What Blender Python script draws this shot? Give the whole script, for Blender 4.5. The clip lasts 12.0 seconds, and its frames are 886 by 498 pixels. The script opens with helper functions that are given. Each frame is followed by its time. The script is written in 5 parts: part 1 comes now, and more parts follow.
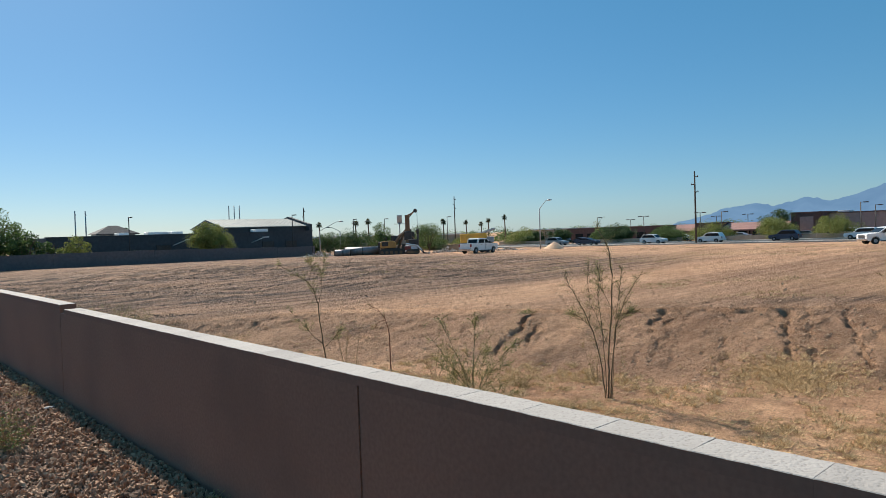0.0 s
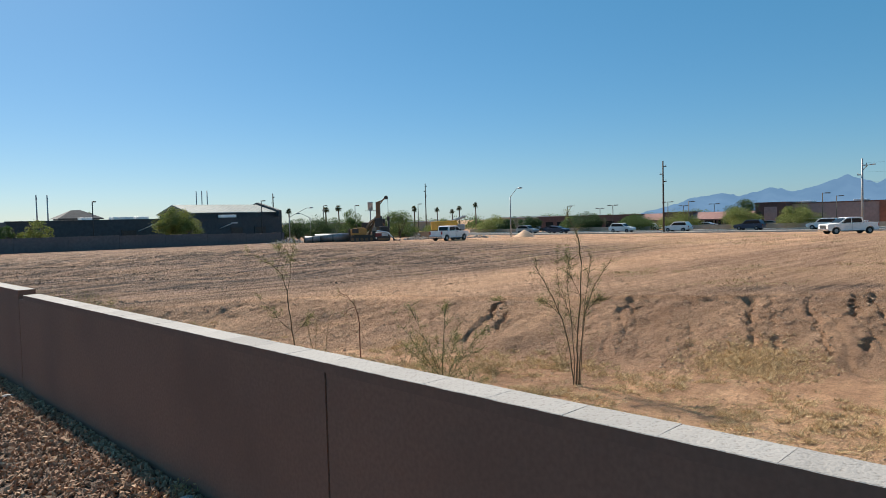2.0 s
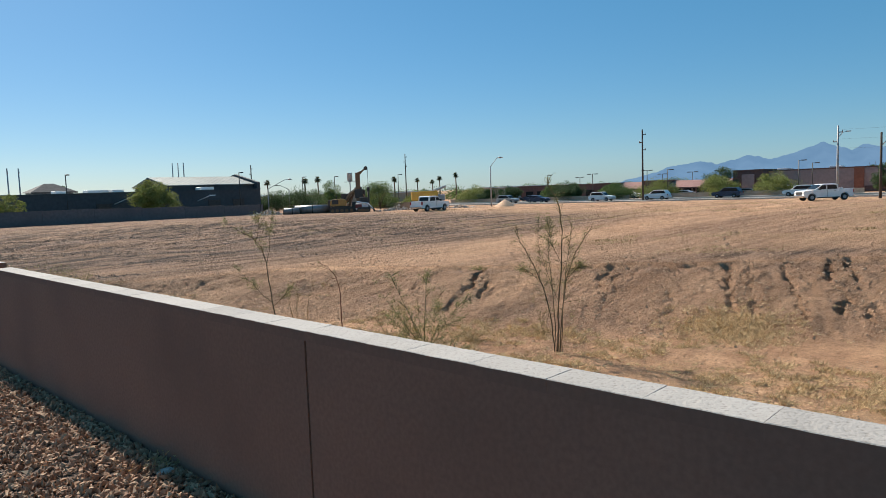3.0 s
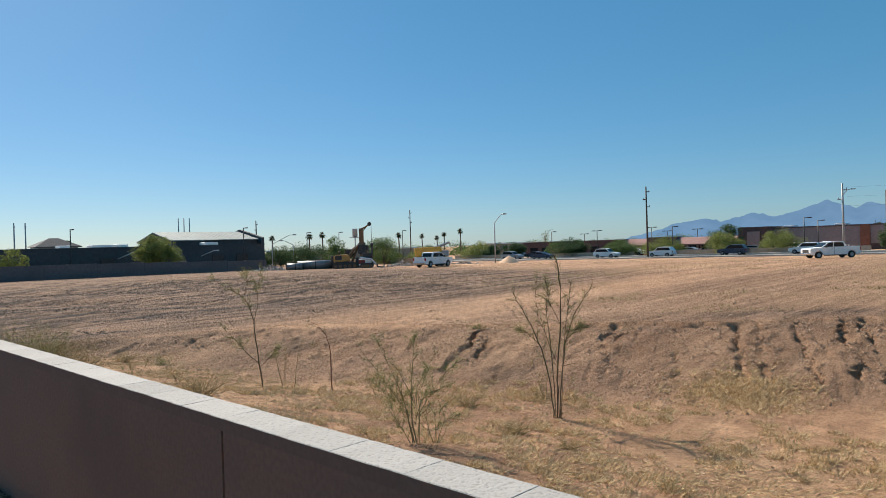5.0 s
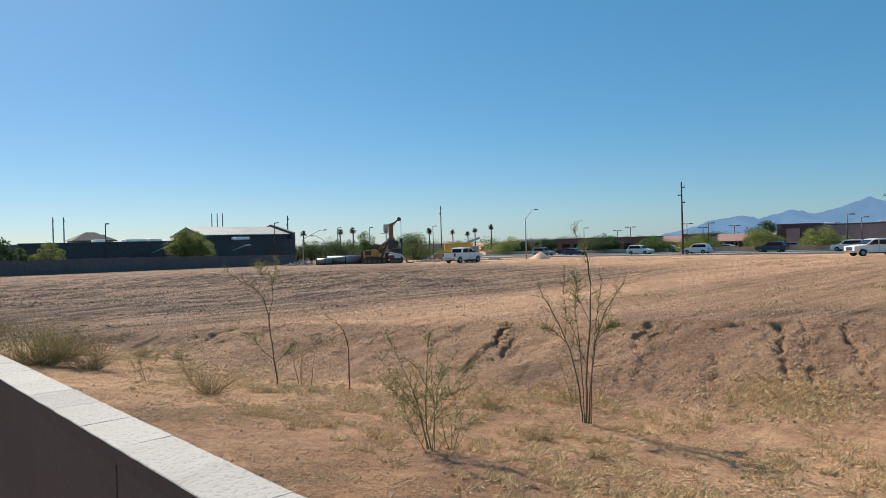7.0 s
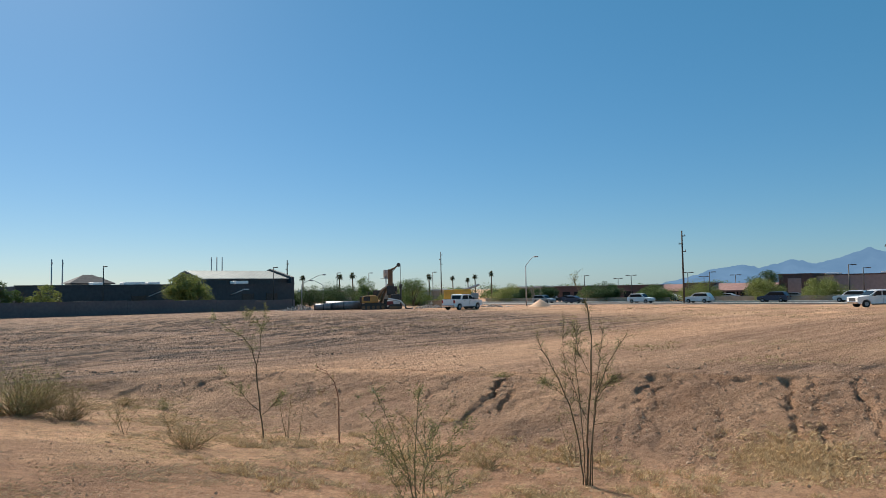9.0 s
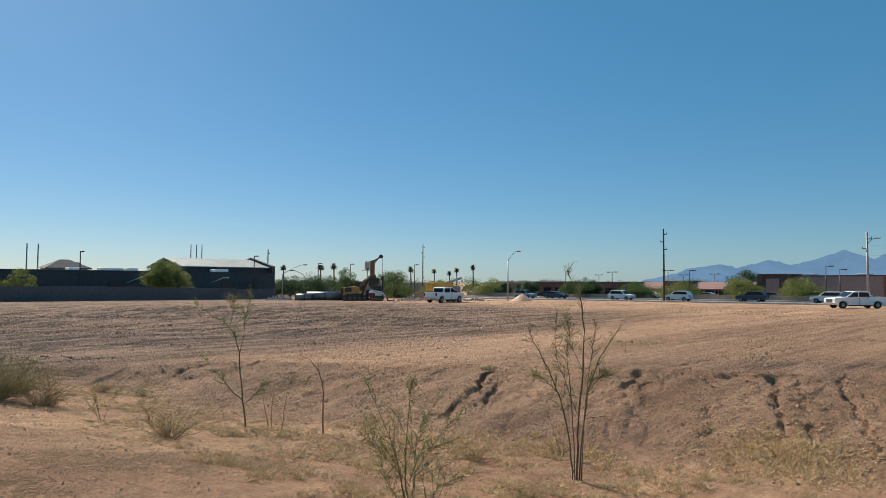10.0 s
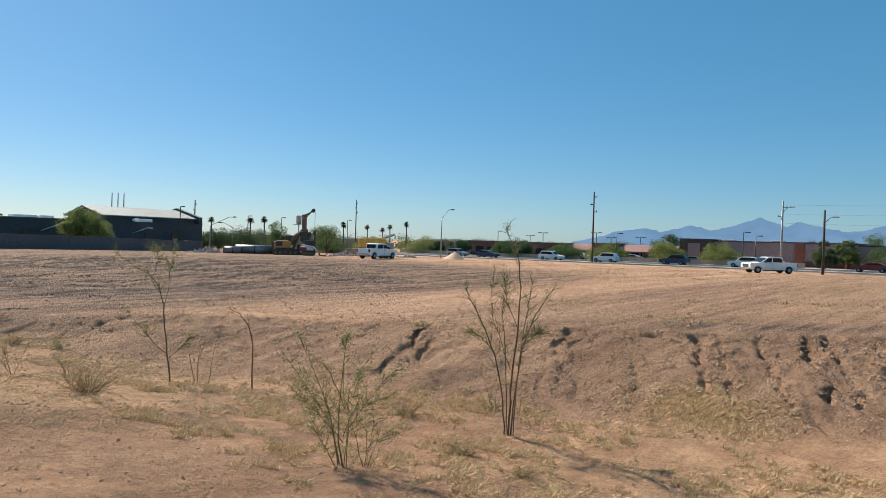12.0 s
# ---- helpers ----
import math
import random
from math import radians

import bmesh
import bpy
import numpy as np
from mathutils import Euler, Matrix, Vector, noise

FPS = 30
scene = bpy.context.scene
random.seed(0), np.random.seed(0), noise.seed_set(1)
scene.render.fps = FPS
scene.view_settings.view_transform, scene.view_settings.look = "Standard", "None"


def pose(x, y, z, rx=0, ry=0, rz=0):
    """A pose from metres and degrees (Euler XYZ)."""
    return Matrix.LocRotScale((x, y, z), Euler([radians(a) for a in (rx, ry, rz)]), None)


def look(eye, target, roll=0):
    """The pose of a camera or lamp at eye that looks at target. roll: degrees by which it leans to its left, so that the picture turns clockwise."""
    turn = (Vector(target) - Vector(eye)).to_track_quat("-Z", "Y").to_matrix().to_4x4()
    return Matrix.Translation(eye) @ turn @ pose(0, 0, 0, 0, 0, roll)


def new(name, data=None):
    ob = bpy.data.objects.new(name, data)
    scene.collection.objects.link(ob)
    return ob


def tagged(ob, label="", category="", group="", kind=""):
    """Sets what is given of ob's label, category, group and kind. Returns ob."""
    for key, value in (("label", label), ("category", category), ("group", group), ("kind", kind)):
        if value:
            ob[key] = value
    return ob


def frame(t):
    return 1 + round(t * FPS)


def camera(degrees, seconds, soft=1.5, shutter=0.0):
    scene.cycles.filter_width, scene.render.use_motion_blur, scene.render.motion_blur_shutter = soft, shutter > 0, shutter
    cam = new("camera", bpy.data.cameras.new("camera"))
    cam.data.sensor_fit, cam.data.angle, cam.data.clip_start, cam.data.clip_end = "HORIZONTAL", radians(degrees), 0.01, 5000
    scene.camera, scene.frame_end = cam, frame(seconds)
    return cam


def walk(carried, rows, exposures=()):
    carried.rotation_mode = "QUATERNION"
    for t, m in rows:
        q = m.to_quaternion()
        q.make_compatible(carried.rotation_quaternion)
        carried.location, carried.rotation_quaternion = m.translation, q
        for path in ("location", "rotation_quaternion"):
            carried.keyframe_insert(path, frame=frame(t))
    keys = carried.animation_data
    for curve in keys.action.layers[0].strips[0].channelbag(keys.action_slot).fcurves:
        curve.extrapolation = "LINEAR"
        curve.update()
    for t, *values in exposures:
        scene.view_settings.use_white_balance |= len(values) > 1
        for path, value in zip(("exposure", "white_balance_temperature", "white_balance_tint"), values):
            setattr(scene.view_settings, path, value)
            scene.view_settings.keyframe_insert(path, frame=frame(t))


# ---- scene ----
cam = camera(65.61, 12.0, soft=0.55)
walk(cam, [
    (0, pose(-2.2315, -3.2527, 2.0103, 88.742, 2.023, -41.987)),
    (0.5, pose(-2.2069, -3.2630, 1.9981, 88.464, 2.628, -42.298)),
    (1, pose(-2.2216, -3.2562, 2.0029, 87.752, 1.685, -42.697)),
    (1.5, pose(-2.1945, -3.2543, 1.9971, 87.508, 1.265, -43.882)),
    (2, pose(-2.1990, -3.2281, 1.9999, 87.615, 1.590, -44.409)),
    (2.5, pose(-2.1873, -3.2135, 1.9923, 87.798, 2.487, -43.182)),
    (3, pose(-2.1465, -3.1736, 1.9641, 85.114, 2.110, -46.048)),
    (3.2, pose(-2.1122, -3.1540, 1.9678, 84.383, 3.034, -47.386)),
    (4.8, pose(-1.6002, -2.9078, 1.9718, 89.297, 2.130, -47.853)),
    (5, pose(-1.4969, -2.9015, 1.9600, 89.785, 1.884, -45.593)),
    (5.5, pose(-1.2693, -2.8090, 1.8964, 87.999, -0.590, -41.518)),
    (6, pose(-1.1001, -2.6263, 1.8838, 88.696, 0.186, -45.336)),
    (6.5, pose(-0.9269, -2.4456, 1.8579, 86.098, 1.243, -48.089)),
    (7, pose(-0.7472, -2.4323, 1.8689, 89.548, 1.614, -42.974)),
    (7.2, pose(-0.6934, -2.4226, 1.8699, 89.563, 2.893, -43.255)),
    (8.8, pose(-0.3585, -2.1641, 1.9325, 93.708, -0.219, -43.617)),
    (9, pose(-0.3243, -2.1382, 1.9202, 93.379, 1.006, -42.954)),
    (9.5, pose(-0.3508, -1.9392, 1.8863, 95.387, 0.091, -49.706)),
    (10, pose(-0.2736, -1.8022, 1.8492, 92.811, -0.216, -44.558)),
    (10.5, pose(-0.1708, -1.8044, 1.8187, 91.617, 0.632, -39.381)),
    (11, pose(-0.0834, -1.7528, 1.8009, 90.813, 2.018, -45.785)),
    (11.5, pose(-0.1092, -1.6121, 1.7977, 90.163, 1.439, -51.643)),
    (12, pose(-0.1436, -1.5632, 1.8081, 89.348, -1.665, -50.155)),
], exposures=[(0.0, 0.60), (3.0, 0.62), (5.0, 0.58), (5.5, 0.52), (6.5, 0.62), (7.2, 0.62), (8.8, 0.54), (9.5, 0.40), (10.5, 0.49), (11.5, 0.58), (12.0, 0.68)])


def smooth(t):
    t = np.clip(t, 0.0, 1.0)
    return t * t * (3 - 2 * t)


# ---- world, sun ----
SUN_DIR = Vector((0.13, 0.99, 0.0)).normalized()
SUN_EL = radians(37)
world = bpy.data.worlds.new("sky")
scene.world = world
world.use_nodes = True
wn = world.node_tree.nodes
sky = wn.new("ShaderNodeTexSky")
sky.sky_type = "NISHITA"
sky.sun_disc = False
sky.sun_elevation = SUN_EL
sky.sun_rotation = math.atan2(SUN_DIR.x, SUN_DIR.y)
sky.altitude = 350
sky.air_density, sky.dust_density, sky.ozone_density = 0.95, 0.38, 3.2
wn["Background"].inputs["Strength"].default_value = 0.0545
tint = wn.new("ShaderNodeMixRGB")
tint.blend_type = "MULTIPLY"
tint.inputs["Fac"].default_value = 1.0
tint.inputs["Color2"].default_value = (0.92, 0.96, 1.06, 1)
world.node_tree.links.new(sky.outputs[0], tint.inputs["Color1"])
depth_of_blue = wn.new("ShaderNodeHueSaturation")
depth_of_blue.inputs["Saturation"].default_value = 1.16
world.node_tree.links.new(tint.outputs[0], depth_of_blue.inputs["Color"])
veil = wn.new("ShaderNodeMixRGB")  # even pale haze over the whole dome
veil.inputs["Fac"].default_value = 0.30
veil.inputs["Color2"].default_value = (1.2, 6.0, 8.9, 1)
world.node_tree.links.new(depth_of_blue.outputs[0], veil.inputs["Color1"])
world.node_tree.links.new(veil.outputs[0], wn["Background"].inputs["Color"])
sun = new("sun", bpy.data.lights.new("sun", "SUN"))
sun.data.energy, sun.data.angle, sun.data.color = 5.0, radians(0.5), (1.0, 0.905, 0.78)
way = Vector((SUN_DIR.x * math.cos(SUN_EL), SUN_DIR.y * math.cos(SUN_EL), math.sin(SUN_EL)))
sun.matrix_basis = look(way * 50, (0, 0, 0))


# ---- materials ----
def material(name, c1, c2, rough=0.85, fine=20.0, coarse=1.5, bump=0.3, metal=0.0, depth=0.01, c3=None, random_tone=0.0, lo=0.35, hi=0.65):
    """A surface with grain and stains: three tones over two noises, and fine relief."""
    m = bpy.data.materials.new(name)
    m.use_nodes = True
    nt, ns = m.node_tree, m.node_tree.nodes
    bsdf = ns["Principled BSDF"]
    tc = ns.new("ShaderNodeTexCoord")
    n1, n2 = ns.new("ShaderNodeTexNoise"), ns.new("ShaderNodeTexNoise")
    n1.inputs["Scale"].default_value, n1.inputs["Detail"].default_value = fine, 6
    n2.inputs["Scale"].default_value, n2.inputs["Detail"].default_value = coarse, 4
    for n in (n1, n2):
        nt.links.new(tc.outputs["Object"], n.inputs["Vector"])
    r1, r2 = ns.new("ShaderNodeValToRGB"), ns.new("ShaderNodeValToRGB")
    r1.color_ramp.elements[0].position, r1.color_ramp.elements[1].position = lo, hi
    r1.color_ramp.elements[0].color, r1.color_ramp.elements[1].color = (*c1, 1), (*c2, 1)
    r2.color_ramp.elements[0].position, r2.color_ramp.elements[1].position = 0.42, 0.7
    nt.links.new(n1.outputs["Fac"], r1.inputs["Fac"])
    nt.links.new(n2.outputs["Fac"], r2.inputs["Fac"])
    mix = ns.new("ShaderNodeMixRGB")
    third = c3 or tuple(0.7 * a + 0.1 * b for a, b in zip(c1, c2))
    mix.inputs["Color2"].default_value = (*third, 1)
    soft = ns.new("ShaderNodeMath")
    soft.operation = "MULTIPLY"
    soft.inputs[1].default_value = 0.55
    nt.links.new(r2.outputs["Color"], soft.inputs[0])
    nt.links.new(soft.outputs[0], mix.inputs["Fac"])
    nt.links.new(r1.outputs["Color"], mix.inputs["Color1"])
    out = mix.outputs["Color"]
    if random_tone:
        info, hsv, mr = ns.new("ShaderNodeObjectInfo"), ns.new("ShaderNodeHueSaturation"), ns.new("ShaderNodeMapRange")
        mr.inputs["To Min"].default_value, mr.inputs["To Max"].default_value = 1 - random_tone, 1 + random_tone
        nt.links.new(info.outputs["Random"], mr.inputs["Value"])
        nt.links.new(mr.outputs["Result"], hsv.inputs["Value"])
        nt.links.new(out, hsv.inputs["Color"])
        out = hsv.outputs["Color"]
    nt.links.new(out, bsdf.inputs["Base Color"])
    bsdf.inputs["Roughness"].default_value, bsdf.inputs["Metallic"].default_value = rough, metal
    if bump:
        b = ns.new("ShaderNodeBump")
        b.inputs["Strength"].default_value, b.inputs["Distance"].default_value = bump, depth
        nt.links.new(n1.outputs["Fac"], b.inputs["Height"])
        nt.links.new(b.outputs["Normal"], bsdf.inputs["Normal"])
    return m


def island_material(name, tones, rough=0.8, translucent=0.0):
    """A tone for each loose piece of a mesh."""
    m = bpy.data.materials.new(name)
    m.use_nodes = True
    nt, ns = m.node_tree, m.node_tree.nodes
    bsdf = ns["Principled BSDF"]
    geo, ramp = ns.new("ShaderNodeNewGeometry"), ns.new("ShaderNodeValToRGB")
    els = ramp.color_ramp.elements
    while len(els) < len(tones):
        els.new(0.5)
    for i, c in enumerate(tones):
        els[i].position, els[i].color = i / max(1, len(tones) - 1), (*c, 1)
    nt.links.new(geo.outputs["Random Per Island"], ramp.inputs["Fac"])
    nt.links.new(ramp.outputs["Color"], bsdf.inputs["Base Color"])
    bsdf.inputs["Roughness"].default_value = rough
    if translucent:
        t, mx = ns.new("ShaderNodeBsdfTranslucent"), ns.new("ShaderNodeMixShader")
        nt.links.new(ramp.outputs["Color"], t.inputs["Color"])
        mx.inputs[0].default_value = translucent
        nt.links.new(bsdf.outputs[0], mx.inputs[1])
        nt.links.new(t.outputs[0], mx.inputs[2])
        nt.links.new(mx.outputs[0], ns["Material Output"].inputs["Surface"])
    return m


def soil_material():
    """Desert soil: sand, darker damp ploughed soil with bank shade painted in, and straw, by the attributes of the
    ground.
    """
    m = bpy.data.materials.new("desert_soil")
    m.use_nodes = True
    nt, ns = m.node_tree, m.node_tree.nodes
    bsdf = ns["Principled BSDF"]
    tc = ns.new("ShaderNodeTexCoord")

    def noise_node(scale, detail=6, rough=0.6, stretch=None):
        n = ns.new("ShaderNodeTexNoise")
        n.inputs["Scale"].default_value, n.inputs["Detail"].default_value, n.inputs["Roughness"].default_value = scale, detail, rough
        if stretch:
            mp = ns.new("ShaderNodeMapping")
            mp.inputs["Rotation"].default_value, mp.inputs["Scale"].default_value = stretch
            nt.links.new(tc.outputs["Object"], mp.inputs["Vector"])
            nt.links.new(mp.outputs["Vector"], n.inputs["Vector"])
        else:
            nt.links.new(tc.outputs["Object"], n.inputs["Vector"])
        return n

    def ramp(src, a, b, ca, cb):
        r = ns.new("ShaderNodeValToRGB")
        r.color_ramp.elements[0].position, r.color_ramp.elements[1].position = a, b
        r.color_ramp.elements[0].color, r.color_ramp.elements[1].color = (*ca, 1), (*cb, 1)
        nt.links.new(src, r.inputs["Fac"])
        return r.outputs["Color"]

    def blend(fac, a, b, kind="MIX"):
        x = ns.new("ShaderNodeMixRGB")
        x.blend_type = kind
        if isinstance(fac, float):
            x.inputs["Fac"].default_value = fac
        else:
            nt.links.new(fac, x.inputs["Fac"])
        nt.links.new(a, x.inputs["Color1"])
        nt.links.new(b, x.inputs["Color2"])
        return x.outputs["Color"]

    def attr(name):
        a = ns.new("ShaderNodeAttribute")
        a.attribute_name = name
        return a.outputs["Fac"]

    def times(a, b):
        k = ns.new("ShaderNodeMath")
        k.operation, k.use_clamp = "MULTIPLY", True
        nt.links.new(a, k.inputs[0])
        nt.links.new(b, k.inputs[1])
        return k.outputs[0]

    big, mid, fine = noise_node(0.16, 4), noise_node(1.3), noise_node(9.0, 8, 0.7)
    streak = noise_node(0.5, 6, 0.65, ((0, 0, radians(-40)), (0.07, 1.2, 1)))
    sand = ramp(mid.outputs["Fac"], 0.36, 0.66, SAND_DARK, SAND)
    pale = ramp(fine.outputs["Fac"], 0.35, 0.7, SAND_DARK, SAND_PALE)
    base = blend(ramp(big.outputs["Fac"], 0.4, 0.62, (0.15, 0.15, 0.15), (0.75, 0.75, 0.75)), sand, pale)
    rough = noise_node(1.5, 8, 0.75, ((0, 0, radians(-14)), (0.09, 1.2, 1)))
    earth_and_shade = ramp(rough.outputs["Fac"], 0.42, 0.60, EARTH_DARK, EARTH)
    # Soil mask; on the bank it also brings slope shade into the colour.
    damp = times(attr("earth_and_shade"), ramp(streak.outputs["Fac"], 0.36, 0.52, (0.7, 0.7, 0.7), (1, 1, 1)))
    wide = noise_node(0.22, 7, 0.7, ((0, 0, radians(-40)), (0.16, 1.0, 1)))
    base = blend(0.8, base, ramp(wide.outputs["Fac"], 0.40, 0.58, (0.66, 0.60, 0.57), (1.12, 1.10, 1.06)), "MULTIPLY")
    base = blend(damp, base, earth_and_shade)
    straw = ramp(noise_node(14.0, 8, 0.75, ((0, 0, 0.5), (0.5, 2.0, 1))).outputs["Fac"], 0.38, 0.62, STRAW_DARK, STRAW)
    dry = times(attr("straw"), ramp(noise_node(1.9, 8, 0.75).outputs["Fac"], 0.42, 0.6, (0, 0, 0), (1, 1, 1)))
    base = blend(dry, base, straw)
    crumbs = noise_node(17.0, 7, 0.78)
    base = blend(0.6, base, ramp(crumbs.outputs["Fac"], 0.34, 0.50, (0.46, 0.40, 0.36), (1.16, 1.13, 1.11)), "MULTIPLY")
    blotch = noise_node(3.6, 8, 0.8)
    base = blend(0.6, base, ramp(blotch.outputs["Fac"], 0.38, 0.54, (0.72, 0.66, 0.62), (1.22, 1.18, 1.15)), "MULTIPLY")
    nt.links.new(base, bsdf.inputs["Base Color"])
    bsdf.inputs["Roughness"].default_value = 0.95
    bsdf.inputs["Specular IOR Level"].default_value = 0.15
    b1, b2 = ns.new("ShaderNodeBump"), ns.new("ShaderNodeBump")
    b1.inputs["Strength"].default_value, b1.inputs["Distance"].default_value = 0.75, 0.16
    b2.inputs["Strength"].default_value, b2.inputs["Distance"].default_value = 1.0, 0.12
    nt.links.new(mid.outputs["Fac"], b1.inputs["Height"])
    nt.links.new(crumbs.outputs["Fac"], b2.inputs["Height"])
    b3 = ns.new("ShaderNodeBump")
    b3.inputs["Strength"].default_value, b3.inputs["Distance"].default_value = 0.9, 0.6
    nt.links.new(times(attr("earth_and_shade"), rough.outputs["Fac"]), b3.inputs["Height"])
    nt.links.new(b3.outputs["Normal"], b1.inputs["Normal"])
    nt.links.new(b1.outputs["Normal"], b2.inputs["Normal"])
    nt.links.new(b2.outputs["Normal"], bsdf.inputs["Normal"])
    return m


def glass_material(name, tone):
    m = bpy.data.materials.new(name)
    m.use_nodes = True
    b = m.node_tree.nodes["Principled BSDF"]
    b.inputs["Base Color"].default_value = (*tone, 1)
    b.inputs["Roughness"].default_value = 0.06
    b.inputs["Specular IOR Level"].default_value = 0.25
    return m


SAND, SAND_DARK, SAND_PALE = (0.64, 0.405, 0.252), (0.48, 0.29, 0.176), (0.73, 0.505, 0.345)
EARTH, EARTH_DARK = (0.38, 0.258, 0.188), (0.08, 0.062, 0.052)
STRAW, STRAW_DARK = (0.60, 0.42, 0.225), (0.31, 0.205, 0.115)
SOIL = soil_material()
GRAVEL = island_material("gravel", [(0.30, 0.168, 0.10), (0.44, 0.275, 0.172), (0.18, 0.095, 0.058), (0.56, 0.385, 0.25)], 0.9)
GRAVEL_BED = material("gravel_bed", (0.06, 0.038, 0.028), (0.13, 0.082, 0.06), 0.95, 45, 3, 1.0, depth=0.03)
STUCCO = material("stucco", (0.232, 0.122, 0.084), (0.272, 0.146, 0.101), 0.92, 38, 0.9, 0.3, depth=0.005, c3=(0.172, 0.094, 0.067))
CAP = material("cap_plaster", (0.25, 0.23, 0.21), (0.385, 0.362, 0.338), 0.92, 60, 5, 0.6, depth=0.008, c3=(0.325, 0.30, 0.275), random_tone=0.10, lo=0.32, hi=0.46)
JOINT = material("joint_filler", (0.02, 0.018, 0.016), (0.035, 0.03, 0.028), 0.9, 40, 4, 0.2)
FAR_WALL = material("painted_block", (0.125, 0.108, 0.112), (0.16, 0.138, 0.138), 0.9, 3, 0.25, 0.2)
SLATE = material("slate_paint", (0.046, 0.056, 0.066), (0.062, 0.074, 0.084), 0.8, 2, 0.2, 0.15)
STEEL_ROOF = material("standing_seam", (0.20, 0.235, 0.225), (0.26, 0.295, 0.28), 0.65, 1.5, 0.2, 0.1)
SHINGLE = material("shingle", (0.06, 0.062, 0.068), (0.09, 0.09, 0.096), 0.9, 3, 0.4, 0.3)
HOUSE = material("house_stucco", (0.40, 0.36, 0.33), (0.48, 0.43, 0.39), 0.9, 3, 0.4, 0.2)
WHITE_METAL = material("white_metal", (0.68, 0.69, 0.70), (0.78, 0.78, 0.78), 0.5, 4, 0.6, 0.05)
MAUVE = material("mauve_stucco", (0.30, 0.235, 0.235), (0.36, 0.285, 0.28), 0.9, 2, 0.15, 0.15)
BROWN = material("brown_stucco", (0.105, 0.065, 0.062), (0.14, 0.088, 0.082), 0.9, 2, 0.2, 0.15)
ROSE_ROOF = material("rose_roof", (0.36, 0.19, 0.16), (0.45, 0.26, 0.22), 0.7, 2, 0.3, 0.15)
RUST = material("rust_panel", (0.24, 0.085, 0.05), (0.31, 0.12, 0.075), 0.7, 2, 0.3, 0.1)
TAN_BLOCK = material("tan_block", (0.36, 0.28, 0.21), (0.44, 0.35, 0.27), 0.9, 2, 0.3, 0.2)
ASPHALT = material("asphalt", (0.055, 0.053, 0.052), (0.085, 0.082, 0.08), 0.9, 12, 0.4, 0.3)
CONCRETE = material("concrete", (0.42, 0.40, 0.37), (0.52, 0.50, 0.46), 0.9, 6, 0.6, 0.2)
WOOD_POLE = material("pole_wood", (0.055, 0.042, 0.034), (0.095, 0.072, 0.056), 0.9, 10, 1, 0.3)
STEEL = material("galvanised", (0.30, 0.31, 0.32), (0.38, 0.39, 0.40), 0.6, 6, 0.8, 0.05, metal=0.3)
BRONZE = material("bronze_paint", (0.045, 0.038, 0.034), (0.07, 0.06, 0.055), 0.6, 6, 0.8, 0.05)
BLACK = material("black_rubber", (0.018, 0.018, 0.018), (0.03, 0.03, 0.03), 0.85, 20, 2, 0.3)
PLASTIC = material("dark_plastic", (0.025, 0.025, 0.027), (0.04, 0.04, 0.042), 0.6, 10, 2, 0.1)
PAINT = material("white_car_paint", (0.84, 0.84, 0.84), (0.88, 0.88, 0.87), 0.28, 3, 0.6, 0.02)
SILVER = material("silver_car_paint", (0.42, 0.43, 0.45), (0.50, 0.51, 0.53), 0.3, 3, 0.6, 0.02, metal=0.5)
BLUE = material("dark_blue_car_paint", (0.03, 0.05, 0.09), (0.045, 0.07, 0.12), 0.3, 3, 0.6, 0.02)
RED = material("maroon_car_paint", (0.17, 0.025, 0.025), (0.22, 0.035, 0.03), 0.3, 3, 0.6, 0.02)
CHROME = material("chrome", (0.6, 0.6, 0.62), (0.7, 0.7, 0.72), 0.18, 8, 2, 0.02, metal=1.0)
GLASS = glass_material("tinted_glass", (0.02, 0.024, 0.028))
LAMP_RED = material("tail_lamp", (0.30, 0.02, 0.02), (0.36, 0.03, 0.03), 0.25, 10, 3, 0.0)
LAMP_CLEAR = material("clear_lamp", (0.6, 0.6, 0.6), (0.7, 0.7, 0.7), 0.2, 10, 3, 0.0)
YELLOW = material("machine_yellow", (0.62, 0.33, 0.035), (0.72, 0.40, 0.05), 0.5, 6, 0.9, 0.08, c3=(0.36, 0.20, 0.06))
WORN_YELLOW = material("worn_yellow", (0.40, 0.215, 0.055), (0.50, 0.275, 0.07), 0.6, 6, 0.9, 0.1, c3=(0.22, 0.13, 0.06))
ORANGE_BROWN = material("worn_boom", (0.16, 0.09, 0.05), (0.26, 0.14, 0.07), 0.7, 8, 1.2, 0.15)
IRON = material("dark_iron", (0.05, 0.042, 0.038), (0.09, 0.075, 0.065), 0.75, 10, 1.2, 0.2)
CASING = material("steel_casing", (0.23, 0.23, 0.24), (0.34, 0.34, 0.35), 0.5, 3, 0.7, 0.1, metal=0.4, c3=(0.22, 0.15, 0.11))
BARK = material("bark", (0.09, 0.065, 0.045), (0.16, 0.115, 0.08), 0.9, 30, 4, 0.5)
SHRUB_STEM = material("pale_green_stem", (0.20, 0.165, 0.085), (0.29, 0.24, 0.13), 0.85, 40, 4, 0.3)
STEM = material("green_brown_stem", (0.12, 0.085, 0.05), (0.19, 0.14, 0.08), 0.85, 40, 4, 0.3)
RED_STEM = material("red_brown_stem", (0.20, 0.085, 0.05), (0.28, 0.13, 0.075), 0.85, 40, 4, 0.3)
DRY_STEM = material("dry_stem", (0.28, 0.20, 0.11), (0.40, 0.29, 0.16), 0.9, 40, 4, 0.3)
